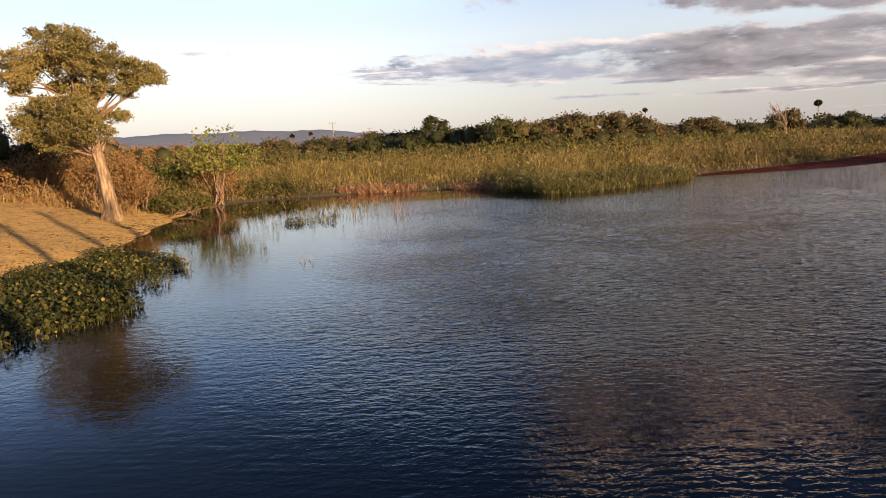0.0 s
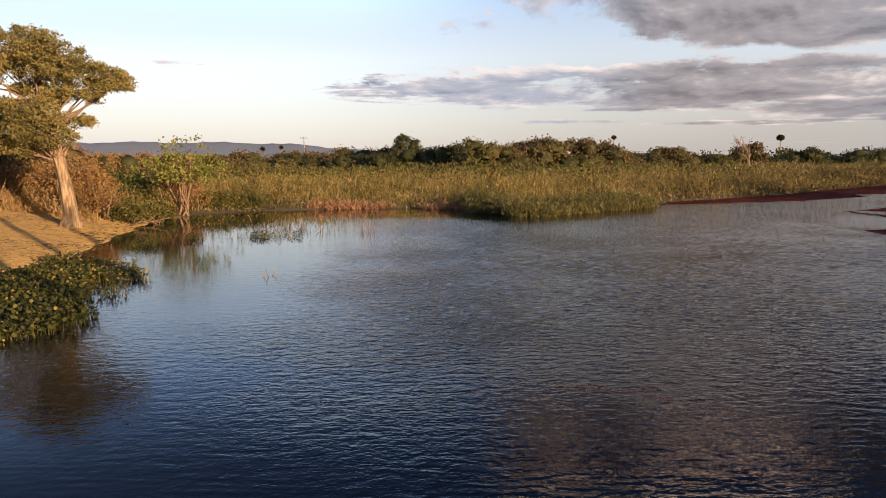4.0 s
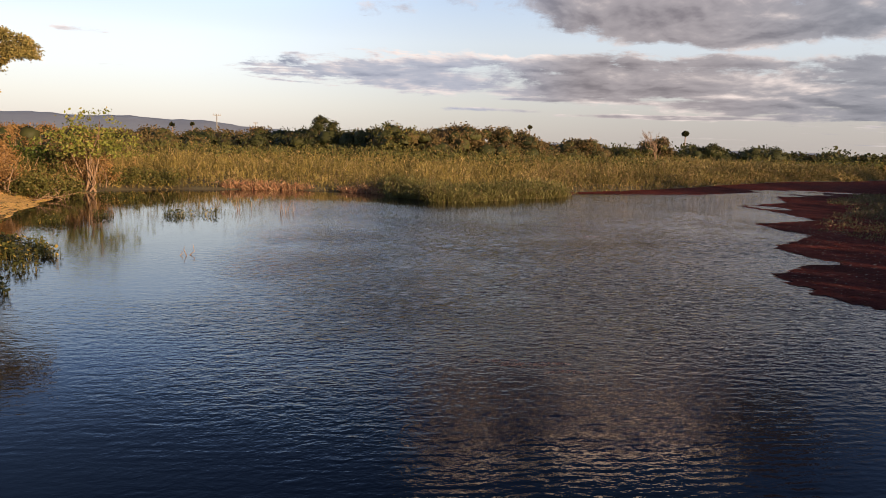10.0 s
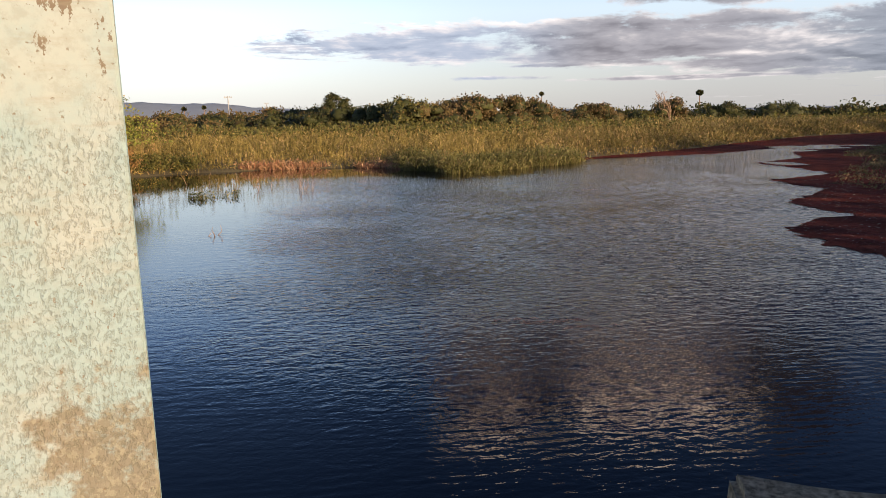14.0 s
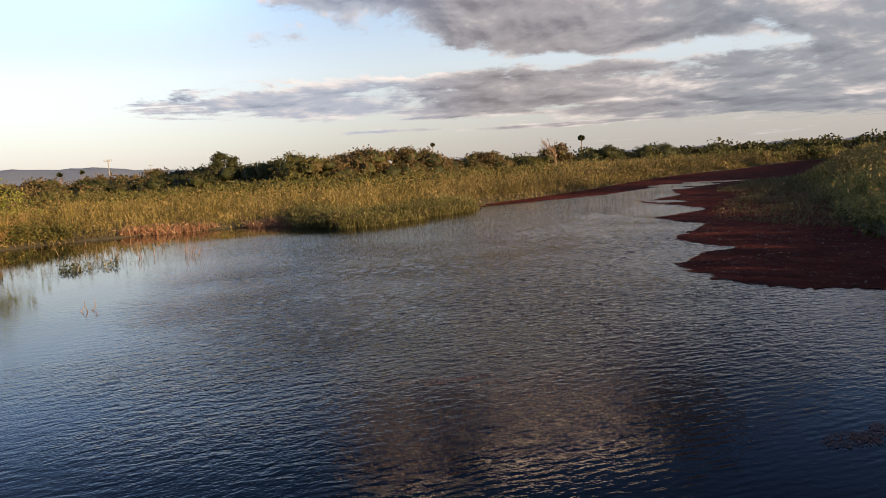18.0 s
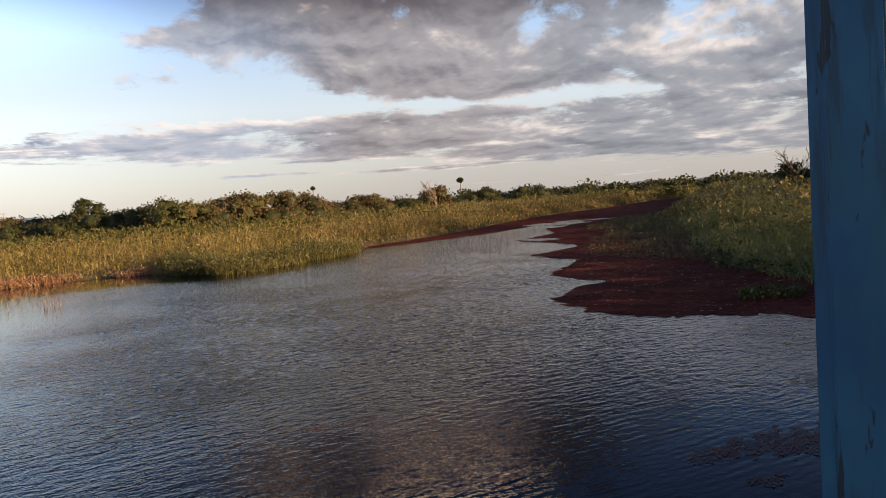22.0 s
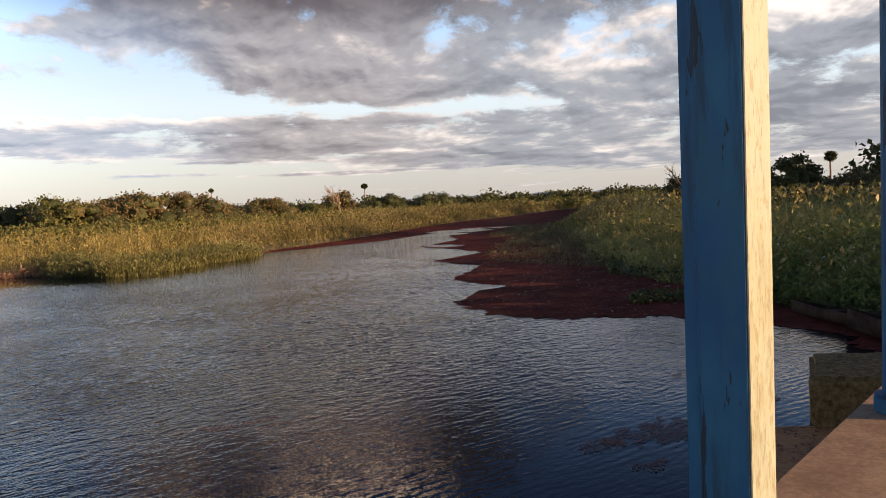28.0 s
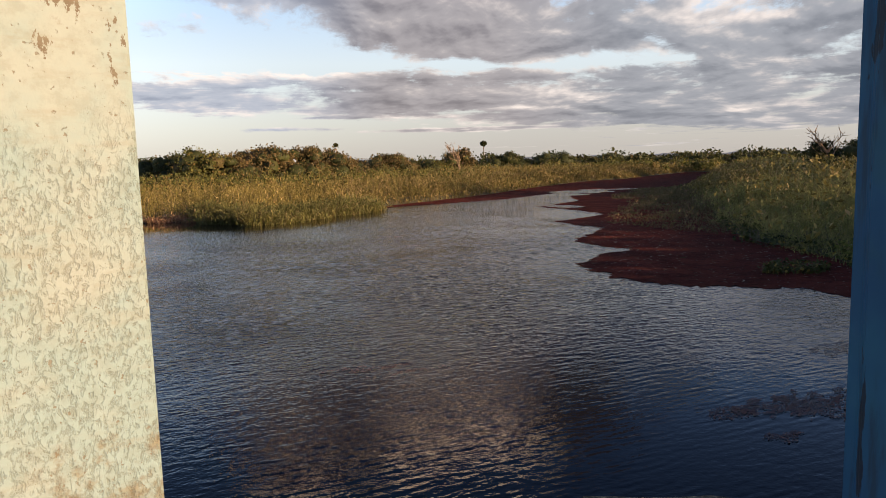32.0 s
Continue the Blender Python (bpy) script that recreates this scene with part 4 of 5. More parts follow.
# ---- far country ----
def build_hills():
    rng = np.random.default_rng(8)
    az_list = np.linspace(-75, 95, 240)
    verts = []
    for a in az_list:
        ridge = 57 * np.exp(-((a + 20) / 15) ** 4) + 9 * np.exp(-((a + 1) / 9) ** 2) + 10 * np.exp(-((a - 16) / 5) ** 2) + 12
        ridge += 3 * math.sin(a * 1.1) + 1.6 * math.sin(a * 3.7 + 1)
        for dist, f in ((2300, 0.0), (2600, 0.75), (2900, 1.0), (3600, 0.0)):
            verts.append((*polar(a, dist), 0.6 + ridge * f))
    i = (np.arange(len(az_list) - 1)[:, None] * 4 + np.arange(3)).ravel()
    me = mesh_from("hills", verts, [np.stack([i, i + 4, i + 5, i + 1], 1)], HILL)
    tagged(part("hills", smooth(me), None), "long low wooded hills on the horizon, haze in their colour", "hills", kind="structure")


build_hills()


def far_wood(name, label, seed, mat, az0, az1, near, deep, top, count, leaf):
    """Woods too far to count: crowns made of leaf clumps on many mounds."""
    rng = np.random.default_rng(seed)
    trees = count // 110
    a = rng.uniform(az0, az1, trees)
    r = near + deep * rng.random(trees)
    h = top * rng.uniform(0.55, 1.1, trees) * (1 + 0.3 * np.sin(a * 1.9) * np.sin(a * 0.7 + 1))
    w = h * rng.uniform(0.5, 0.95, trees)
    d = rng.normal(size=(trees, 110, 3))
    d /= np.linalg.norm(d, axis=2)[:, :, None]
    d *= (rng.random((trees, 110)) ** 0.45)[:, :, None]
    base = np.stack([r * np.sin(np.radians(a)), r * np.cos(np.radians(a)), 0.4 + h * 0.55], 1)
    p = base[:, None, :] + d * np.stack([w, w, h * 0.5], 1)[:, None, :]
    p = p.reshape(-1, 3)
    p[:, 2] = np.maximum(p[:, 2], 0.3)
    v, q = diamonds(rng, p, leaf * rng.uniform(0.6, 1.5, len(p)))
    steps = int((az1 - az0) * 5)
    ridge = []
    for i in range(steps + 1):
        b = az0 + (az1 - az0) * i / steps
        high = top * (0.62 + 0.3 * math.sin(b * 1.9) * math.sin(b * 0.7 + 1)) * (0.85 + 0.3 * rng.random())
        ridge += [(*polar(b, near + deep * 0.15), 0.0), (*polar(b, near + deep * 0.4), 0.4 + high), (*polar(b, near + deep * 0.8), 0.0)]
    o = len(v) + np.arange(steps)[:, None] * 3 + np.arange(2)
    o = o.ravel()
    me = mesh_from(name, np.concatenate([v, np.array(ridge)]), [q, np.stack([o, o + 3, o + 4, o + 1], 1)], mat)
    return tagged(part(name, me, None), label, "woods", kind="stuff")


far_wood("far_woods", "dark green woods across the marsh", 11, BUSH_DARK, 10, 75, 190, 160, 3.2, 48000, 0.74)
far_wood("far_woods", "brownish scrub woods across the marsh", 12, BUSH_BROWN, -60, 12, 110, 130, 3.1, 35000, 0.64)
far_wood("scrub", "scrub on the far side of the marsh", 13, BUSH_OLIVE, 14, 60, 120, 60, 1.9, 38000, 0.42)


def palm(azimuth, distance, high, crown, seed, label):
    rng = np.random.default_rng(seed)
    root = new("palm")
    root.location = (*polar(azimuth, distance), 0.4)
    part("trunk", tubes_mesh("trunk", [([(0, 0, 0), (0.1, 0, high * 0.5), (0, 0, high)], [0.22, 0.16, 0.13], 8)], TWIG), None, root)
    verts, quads = [], []
    for i in range(30):
        d = Vector(rng.normal(size=3)).normalized()
        d.z = d.z * 0.8 + 0.12
        side = d.cross(Vector(rng.normal(size=3))).normalized()
        o = Vector((0, 0, high))
        for j in range(7):
            fan = (j - 3) / 3
            tip = o + (d * (1 - 0.25 * abs(fan)) + side * fan * 0.55) * crown
            mid = o + d * crown * 0.12
            w = side * crown * 0.22
            n = len(verts)
            verts += [mid - w, mid + w, tip]
            quads.append((n, n + 1, n + 2))
    part("fronds", mesh_from("fronds", [tuple(v) for v in verts], [np.array(quads)], BUSH_DARK), None, root)
    return tagged(root, label, "palm tree", "palms on the horizon")


far_wood("far_woods", "dark green woods beyond the marsh grass", 14, BUSH_DARK, 27, 64, 165, 60, 3.5, 31000, 0.64)


palm(15.2, 260, 9.6, 1.15, 1, "slender fan palm above the far woods")
palm(26.95, 230, 8.0, 1.35, 2, "fan palm with a round crown above the far woods")
palm(61.7, 130, 6.2, 1.25, 3, "fan palm behind the marsh bushes")
palm(-10.9, 320, 7.6, 1.3, 4, "small distant palm before the hills")
palm(-12.3, 340, 7.4, 1.6, 5, "small distant palm before the hills")


def utility_pole(azimuth, distance, high):
    root = new("utility_pole")
    root.location = (*polar(azimuth, distance), 0.4)
    root.rotation_euler = (0, 0, radians(-azimuth))
    part("post", tubes_mesh("post", [([(0, 0, 0), (0, 0, high)], [0.22, 0.15], 8)], POLE), None, root)
    bm = bmesh.new()
    bmesh.ops.create_cube(bm, size=1, matrix=Matrix.Translation((0, 0, high - 0.5)) @ Matrix.Diagonal((2.6, 0.2, 0.18, 1)))
    part("crossarm", bm, POLE, root)
    for x in (-1.15, -0.5, 0.5, 1.15):
        part("insulator", tubes_mesh("insulator", [([(x, 0, high - 0.4), (x, 0, high + 0.1)], [0.12, 0.08], 6)], POLE), None, root)
    return tagged(root, "pale concrete utility pole with a crossarm", "utility pole", "utility poles")


utility_pole(-9.1, 260, 10.4)
utility_pole(-6.3, 420, 11.5)

# ---- thicket behind the reeds ----
THICKET = [
    (-4.9, 82, 7, 3.3, BUSH_DARK), (-2.2, 80, 7, 3.6, BUSH_DARK), (0.4, 78, 7, 3.8, BUSH_DARK), (2.7, 76, 6, 4.0, BUSH_DARK),
    (5.2, 72, 5.4, 4.6, BUSH_OLIVE), (7.8, 74, 5.0, 4.4, BUSH_BROWN), (10.0, 78, 5.0, 4.7, BUSH_BROWN), (12.0, 80, 6.0, 4.6, BUSH_BROWN),
    (14.0, 82, 6.0, 4.8, BUSH_BROWN), (15.6, 86, 5.0, 4.0, BUSH_BROWN), (19.6, 96, 5.0, 4.0, BUSH_BROWN), (21.8, 110, 8.0, 3.8, BUSH_OLIVE),
    (-7.2, 88, 7, 3.2, BUSH_BROWN), (-9.6, 84, 7, 3.1, BUSH_DARK), (-12.0, 80, 7, 3.0, BUSH_BROWN), (-14.2, 70, 6, 2.8, BUSH_BROWN), (-16.4, 66, 6, 2.9, BUSH_BROWN),
    (-3.4, 92, 8, 4.0, BUSH_DARK), (-0.9, 90, 8, 4.2, BUSH_DARK), (1.6, 88, 8, 4.2, BUSH_DARK), (4.0, 86, 7, 4.3, BUSH_DARK), (-6.0, 98, 9, 4.0, BUSH_BROWN), (-8.6, 100, 9, 3.8, BUSH_BROWN), (-11.0, 96, 9, 3.6, BUSH_BROWN), (-13.4, 90, 9, 3.5, BUSH_BROWN),
    (8.9, 84, 6, 4.6, BUSH_BROWN), (6.5, 84, 6, 4.4, BUSH_OLIVE), (17.6, 94, 6, 3.8, BUSH_BROWN), (24.8, 120, 5, 4.6, BUSH_BROWN), (28.5, 150, 8, 4.2, BUSH_DARK), (32.5, 160, 9, 4.4, BUSH_DARK),
    (51.0, 76, 2.6, 3.9, BUSH_DARK), (53.2, 80, 5, 3.9, BUSH_DARK), (59.3, 62, 3.6, 4.5, BUSH_DARK), (63.2, 66, 6, 3.3, BUSH_BROWN), (66.5, 62, 6, 3.4, BUSH_OLIVE), (57.0, 90, 6, 4.4, BUSH_DARK),
]
for i, (a, r, w, h, mat) in enumerate(THICKET):
    word = {"bush_dark": "dense dark green", "bush_olive": "leafy olive green", "bush_brown": "twiggy brownish"}[mat.name]
    bush("bush", polar(a, r), w * 1.4, h * (1.04 if a > -5.5 else 1.08), mat, 100 + i, leaves=6200, per=7, lobes=26, leaf=0.205 if r < 100 else 0.27, label=word + " bush behind the reed marsh", stems=6, bare=0.03, group="thicket behind the reeds", lumpy=0.45)
bush("small_tree", polar(-0.9, 85), 3.1, 5.3, BUSH_DARK, 61, leaves=2200, per=9, lobes=9, leaf=0.16, label="small tree with a spreading crown above the thicket", category="tree", stems=9, bare=0.84, lumpy=0.6)


def bare_tree(at, high, seed, label):
    """A dead tree: a short trunk and many forked bare branches."""
    rng = np.random.default_rng(seed)
    root = tagged(new("dead_tree"), label, "tree")
    root.location = (*at, 0.4)
    part("trunk", tubes_mesh("trunk", [([(0, 0, 0), (0.1, 0, high * 0.3), (0, 0, high * 0.55)], [0.16, 0.12, 0.08], 7)], TWIG), None, root)
    for i in range(9):
        a, z = rng.random() * 6.28, high * rng.uniform(0.3, 0.55)
        tip = Vector((math.cos(a) * high * 0.38, math.sin(a) * high * 0.38, high * rng.uniform(0.65, 1.0)))
        limb = part("branch", tubes_mesh("branch", [(bent(rng, (0, 0, z), tip, 4, 0.15), [0.07, 0.055, 0.045, 0.035, 0.02], 5)], TWIG), None, root)
        for j in range(4):
            b = Vector((0, 0, z)).lerp(tip, rng.uniform(0.4, 0.9))
            part("twig", tubes_mesh("twig", [(bent(rng, b, b + Vector(rng.normal(0, 0.5, 3)) + Vector((0, 0, 0.5)), 3, 0.06), [0.03, 0.025, 0.02, 0.01], 4)], TWIG), None, limb)


bare_tree(polar(51.8, 75), 4.7, 78, "small half-dead tree leaning over the marsh grass")
bare_tree(polar(24.9, 105), 5.4, 77, "small dead tree with bare forked branches above the reeds")

# scrub on the bank behind the lone tree
BANK_SCRUB = [
    (-33.5, 45, 6.5, 4.9, BUSH_BROWN), (-30.6, 46, 6.0, 4.2, BUSH_BROWN), (-37.5, 44, 7, 4.8, BUSH_DRY), (-42, 42, 7, 4.6, BUSH_DRY), (-28.2, 44, 5, 3.6, BUSH_BROWN),
    (-25.6, 46, 5.5, 3.3, BUSH_DRY), (-23.2, 47, 5, 3.0, BUSH_DRY), (-21.0, 50, 5, 3.0, BUSH_DRY), (-18.6, 53, 5, 2.9, BUSH_DRY), (-46, 40, 8, 4.6, BUSH_BROWN),
    (-23.4, 39, 3.2, 2.2, BUSH_DRY), (-21.2, 41, 3.0, 1.9, BUSH_GREEN), (-19.0, 43, 3.2, 1.9, BUSH_DRY), (-27.0, 38, 3.0, 2.0, BUSH_DRY), (-30.0, 38, 3.4, 1.9, BUSH_DRY), (-33.0, 37, 3.4, 1.8, BUSH_DRY), (-36.5, 36, 3.4, 1.8, BUSH_DRY),
]
for i, (a, r, w, h, mat) in enumerate(BANK_SCRUB):
    word = {"bush_dark": "dark green", "bush_green": "leafy green", "bush_dry": "dry orange brown", "bush_brown": "twiggy brownish"}[mat.name]
    bush("shrub", polar(a, r), w, h * 1.08, mat, 200 + i, leaves=int(3600 + 150 * w * h), leaf=0.094 + 0.0009 * w * h, label=word + " shrub on the bank behind the sand", category="shrub", stems=10, per=16, core=0.0 if h > 2.6 else 0.55, lobes=22 if h > 2.6 else 0, bare=0.2 if h > 2.6 else 0.14, group="scrub on the bank", lumpy=0.4, twigs=34)
bush("sapling", (-11.4, 37.0), 4.0, 3.8, BUSH_YELLOW, 300, leaves=2400, leaf=0.115, label="leafy green sapling at the water's edge", category="sapling", stems=8, bare=0.48, lumpy=0.7)
for i, (x, y, w, h) in enumerate(((-12.9, 33.4, 2.2, 1.0), (-12.2, 35.4, 2.0, 0.9), (-13.2, 36.6, 2.6, 1.6), (-10.9, 40.1, 2.2, 0.9), (-9.2, 41.0, 2.2, 0.8))):
    bush("shrub", (x, y), w, h, BUSH_OLIVE, 320 + i, leaves=2600, leaf=0.10, label="low leafy olive shrub at the water's edge", category="shrub", stems=6, bare=0.05, group="shrubs at the shore", lumpy=0.5, per=14, core=0.6)
for i, (x, y, w, h) in enumerate(((-13.6, 31.4, 2.2, 1.6), (-14.8, 33.0, 2.6, 2.3), (-12.4, 38.6, 3.0, 2.2), (-15.6, 35.2, 3.2, 2.7), (-12.0, 31.6, 1.5, 0.9), (-11.6, 33.2, 1.5, 0.9))):
    bush("shrub", (x, y), w, h, BUSH_DRY if h > 1 else BUSH_OLIVE, 340 + i, leaves=int(1500 + 1300 * h), leaf=0.085, label="twiggy brown shrub behind the lone tree" if h > 1 else "low leafy olive shrub on the bank", category="shrub", stems=12, bare=0.12, group="shrubs at the shore", lumpy=0.5, per=12, twigs=22)
bush("shrub", polar(-39.3, 33), 3.4, 2.5, BUSH_YELLOW, 301, leaves=2000, leaf=0.26, label="broad-leaved yellow green shrub beside the sand", category="shrub", stems=8, bare=0.15)


# ---- the lone tree on the bank ----
def build_tree():
    rng = np.random.default_rng(5)
    x, y = -12.5, 27.4
    root = tagged(new("tree"), "lone tree with pale fluted trunk and flat layered crown", "tree")
    root.location = (x, y, float(land_height(np.array([x]), np.array([y]))[0]))
    trunk = [(0.22, 0, -0.1), (0.22, 0, 0.4), (0.10, 0, 1.4), (-0.10, 0.05, 2.6), (-0.42, 0.05, 3.8), (-0.85, 0, 5.0)]
    wood = [(trunk, [0.42, 0.30, 0.255, 0.23, 0.20, 0.14], 12)]
    lumps = [(-1.1, 0, 7.35, 0.9), (-2.0, 0.2, 7.1, 0.85), (-0.3, -0.2, 7.1, 0.85), (-2.8, 0, 6.7, 0.8), (-3.5, 0.3, 6.35, 0.65), (-1.4, 0.3, 6.6, 1.0), (-0.4, 0, 6.4, 0.8), (0.5, 0.1, 6.6, 0.6),
             (1.2, -0.3, 6.2, 0.65), (1.9, 0, 6.1, 0.6), (2.3, 0.2, 5.9, 0.4), (1.4, -0.1, 5.6, 0.45), (0.9, 0.3, 5.2, 0.3), (0.5, 0.2, 4.2, 0.4), (2.2, 0, 5.7, 0.3), (-0.9, 0.1, 5.35, 0.45), (-1.7, 0.2, 5.6, 0.45), (-0.2, 0, 5.4, 0.45), (0.3, -0.1, 5.8, 0.5), (-0.5, -0.2, 4.85, 0.4), (-2.9, -0.2, 5.9, 0.55), (-3.6, 0, 5.8, 0.45),
             (-2.0, 0.2, 4.4, 0.8), (-3.0, 0, 4.3, 0.7), (-3.6, 0.2, 4.0, 0.5), (-1.2, -0.2, 4.2, 0.75), (-0.4, 0.2, 4.0, 0.55), (-2.4, 0, 3.6, 0.7), (-1.4, 0.1, 3.4, 0.6), (0.2, 0, 3.5, 0.45), (-3.1, 0, 3.5, 0.45), (-2.5, 0.1, 3.1, 0.4), (-1.7, 0, 2.95, 0.4), (-0.9, 0.1, 3.1, 0.35),
             (-0.7, -0.35, 4.5, 0.65), (-0.1, -0.35, 4.1, 0.6), (-1.0, -0.35, 3.7, 0.6), (-0.3, -0.3, 3.35, 0.4), (-1.9, -0.3, 4.7, 0.45)]
    root.scale = (0.88, 0.88, 0.885)
    lumps = [(cx * 0.97 + (0.10 if cz < 4.9 else 0.22), cy * 2.5, cz + (0.12 if cz < 4.9 else 0.0), r * 0.98) for cx, cy, cz, r in lumps]
    for cx, cy, cz, r in lumps:
        foot = trunk[3] if cz < 4.9 else trunk[5]
        if cz >= 4.9 and cx > 0.4:
            foot = trunk[4]
        wood.append((bent(rng, foot, (cx, cy, cz), 5, 0.10), [0.07, 0.055, 0.04, 0.03, 0.02, 0.01], 6))
    wood.append((bent(rng, trunk[5], (-3.3, -0.2, 5.25), 5, 0.06), [0.08, 0.07, 0.055, 0.045, 0.03, 0.015], 6))
    # a fluted trunk: ribs that run up it and twist a little
    path, radii, sides = wood[0]
    fine_path, fine_radii = [], []
    for i in range(41):
        f = i / 40 * (len(path) - 1)
        j = min(int(f), len(path) - 2)
        fine_path.append(Vector(path[j]).lerp(Vector(path[j + 1]), f - j))
        fine_radii.append(radii[j] + (radii[j + 1] - radii[j]) * (f - j))
    tv, tq = tube(fine_path, fine_radii, 30)
    for i, v in enumerate(tv):
        ring, side = divmod(i, 30)
        a = 2 * math.pi * side / 30
        rib = 0.11 * math.sin(5 * a + 0.08 * ring) + 0.07 * math.sin(9 * a - 0.05 * ring + 1) + 0.05 * math.sin(2 * a + ring * 0.5)
        v += (v - fine_path[ring]) * rib * (1.3 if ring < 4 else 1.0)
    part("trunk", smooth(mesh_from("trunk", [tuple(v) for v in tv], [np.array(tq)], BARK)), None, root)
    for limb in wood[1:]:
        part("limb", tubes_mesh("limb", [limb], TWIG), None, root)
    for i in range(60):
        cx, cy, cz, r = lumps[rng.integers(24)]
        a = rng.random() * 2 * math.pi
        lumps.append((cx + math.cos(a) * r * 1.15, cy + rng.normal(0, 0.4), cz + math.sin(a) * r * 0.75, rng.uniform(0.16, 0.32)))
    pts = []
    for cx, cy, cz, r in lumps:
        n = int(4200 * r * r) + 180
        tufts = rng.normal(size=(n // 14, 3))
        tufts /= np.linalg.norm(tufts, axis=1)[:, None]
        tufts *= (rng.random(len(tufts)) ** 0.5 * r * 1.15)[:, None] * (1.1, 1.1, 0.72)
        tufts += (cx, cy, cz)
        pts.append((tufts[:, None, :] + rng.normal(0, 0.075, (len(tufts), 14, 3)) * (1, 1, 0.7)).reshape(-1, 3))
    pts = np.concatenate(pts)
    v, q = diamonds(rng, pts, 0.080 * rng.uniform(0.6, 1.5, len(pts)), 0.3)
    part("crown", mesh_from("crown", v, [q], TREE_LEAF), None, root)


build_tree()

# ---- reeds and grass ----
def away(x, y):
    return -distance_to(x, y, LAGOON)


def sector(x, y, a0, a1):
    a = np.degrees(np.arctan2(x, y))
    return (a > a0) & (a < a1)


def north_fringe(x, y):
    d = away(x, y)
    return (d > 0.1 + 0.4 * wobble(x, y, 0.9)) & (d < 6) & sector(x, y, -17, 49) & (y > 33)


def north_deep(x, y):
    d = away(x, y)
    return (d > 4) & sector(x, y, -18, 47) & (np.hypot(x, y) < 120) & (y > 40)


def east_marsh(x, y):
    d = away(x, y)
    return (d > 0.1 + 0.8 * wobble(x, y, 0.8)) & sector(x, y, 30, 72) & (x > 14) & ((y < 0.95 * x + 8))


# bearing beyond which reeds take the dimmed, shaded colour
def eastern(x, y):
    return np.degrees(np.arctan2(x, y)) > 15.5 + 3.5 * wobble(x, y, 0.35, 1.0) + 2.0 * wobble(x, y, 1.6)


def fringe_height(x, y):
    return np.clip(0.35 + away(x, y) * (0.13 + 0.2 * np.clip((x - 1) / 4, 0, 1)), 0.3, 1.45) + 0.16 * wobble(x, y, 0.5)


def deep_height(x, y):
    return 1.6 + 0.35 * wobble(x, y, 0.4)


FRINGE, DEEP = (-16, 34, 90, 105), (-30, 40, 90, 120)
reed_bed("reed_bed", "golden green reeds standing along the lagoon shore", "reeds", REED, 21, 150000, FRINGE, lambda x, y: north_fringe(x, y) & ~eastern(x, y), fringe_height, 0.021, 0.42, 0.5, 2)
reed_bed("reed_bed", "reeds along the eastern lagoon shore, shade put into their dull colour", "reeds", SHADED_REED, 21, 150000, FRINGE, lambda x, y: north_fringe(x, y) & eastern(x, y), fringe_height, 0.021, 0.42, 0.5, 2)
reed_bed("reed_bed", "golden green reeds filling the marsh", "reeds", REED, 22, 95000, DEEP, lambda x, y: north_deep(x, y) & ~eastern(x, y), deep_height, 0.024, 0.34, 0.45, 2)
reed_bed("reed_bed", "reeds filling the eastern marsh, shade put into their dull colour", "reeds", SHADED_REED, 22, 95000, DEEP, lambda x, y: north_deep(x, y) & eastern(x, y), deep_height, 0.024, 0.34, 0.45, 2)


def plumes(seed, count, box, test, tall, label, mat):
    """Feathery seed heads that stand over the reeds."""
    rng = np.random.default_rng(seed)
    x, y = scatter(rng, count, box, test)
    z = land_height(x, y) + tall(x, y) * rng.uniform(0.9, 1.22, len(x))
    p = (np.stack([x, y, z], 1)[:, None, :] + rng.normal(0, 1, (len(x), 3, 3)) * (0.05, 0.05, 0.09)).reshape(-1, 3)
    v, q = diamonds(rng, p, 0.15 * rng.uniform(0.6, 1.4, len(p)), -0.6, 1.4)
    tagged(part("reed_plumes", mesh_from("reed_plumes", v, [q], mat), None), label, "reeds", kind="stuff")


plumes(27, 4000, (-16, 44, 40, 78), lambda x, y: north_deep(x, y) & (np.hypot(x, y) < 72), deep_height, "brown feathery plumes over the reeds", BUSH_OLIVE)
plumes(28, 2200, (15, 8, 48, 48), east_marsh, lambda x, y: np.clip(0.3 + away(x, y) * 0.28, 0.3, 1.8), "pale yellow seed heads over the marsh grass", REED)
reed_bed("tall_grass", "tall green marsh grass on the far bank", "grass", SEDGE, 23, 52000, (14, 3, 95, 95), east_marsh, lambda x, y: np.clip(0.25 + away(x, y) * 0.28, 0.25, 1.7) * (1 + 0.25 * wobble(x, y, 0.7) + 0.3 * wobble(x, y, 2.6)), 0.036, 0.34, 0.45, 2)
reed_bed("tall_grass", "dense yellow green grass along the marsh edge", "grass", GRASS, 26, 50000, (14, 4, 36, 36), east_marsh, lambda x, y: np.clip(0.3 + away(x, y) * 0.2, 0.3, 1.15) * (1 + 0.3 * wobble(x, y, 0.9) + 0.35 * wobble(x, y, 3.1)), 0.03, 0.4, 0.5, 2)
reed_bed("bank_grass", "dry grass at the edge of the sand bank", "grass", GOLD, 24, 34000, (-34, 26, -9, 46),
         lambda x, y: (away(x, y) > 0.2) & (y > 29.4 + 1.0 * wobble(x, y, 0.8) - 0.12 * (x + 14)) & ((x < -13.2 + 1.0 * wobble(x, y, 1.1)) | ((x < -11.3) & (wobble(x, y, 1.9, 4.0) > 0.35))), lambda x, y: np.clip((y - 28.3) * 0.26, 0.2, 1.35) * (1 + 0.35 * wobble(x, y, 0.8)), 0.024, 0.25, 0.3)
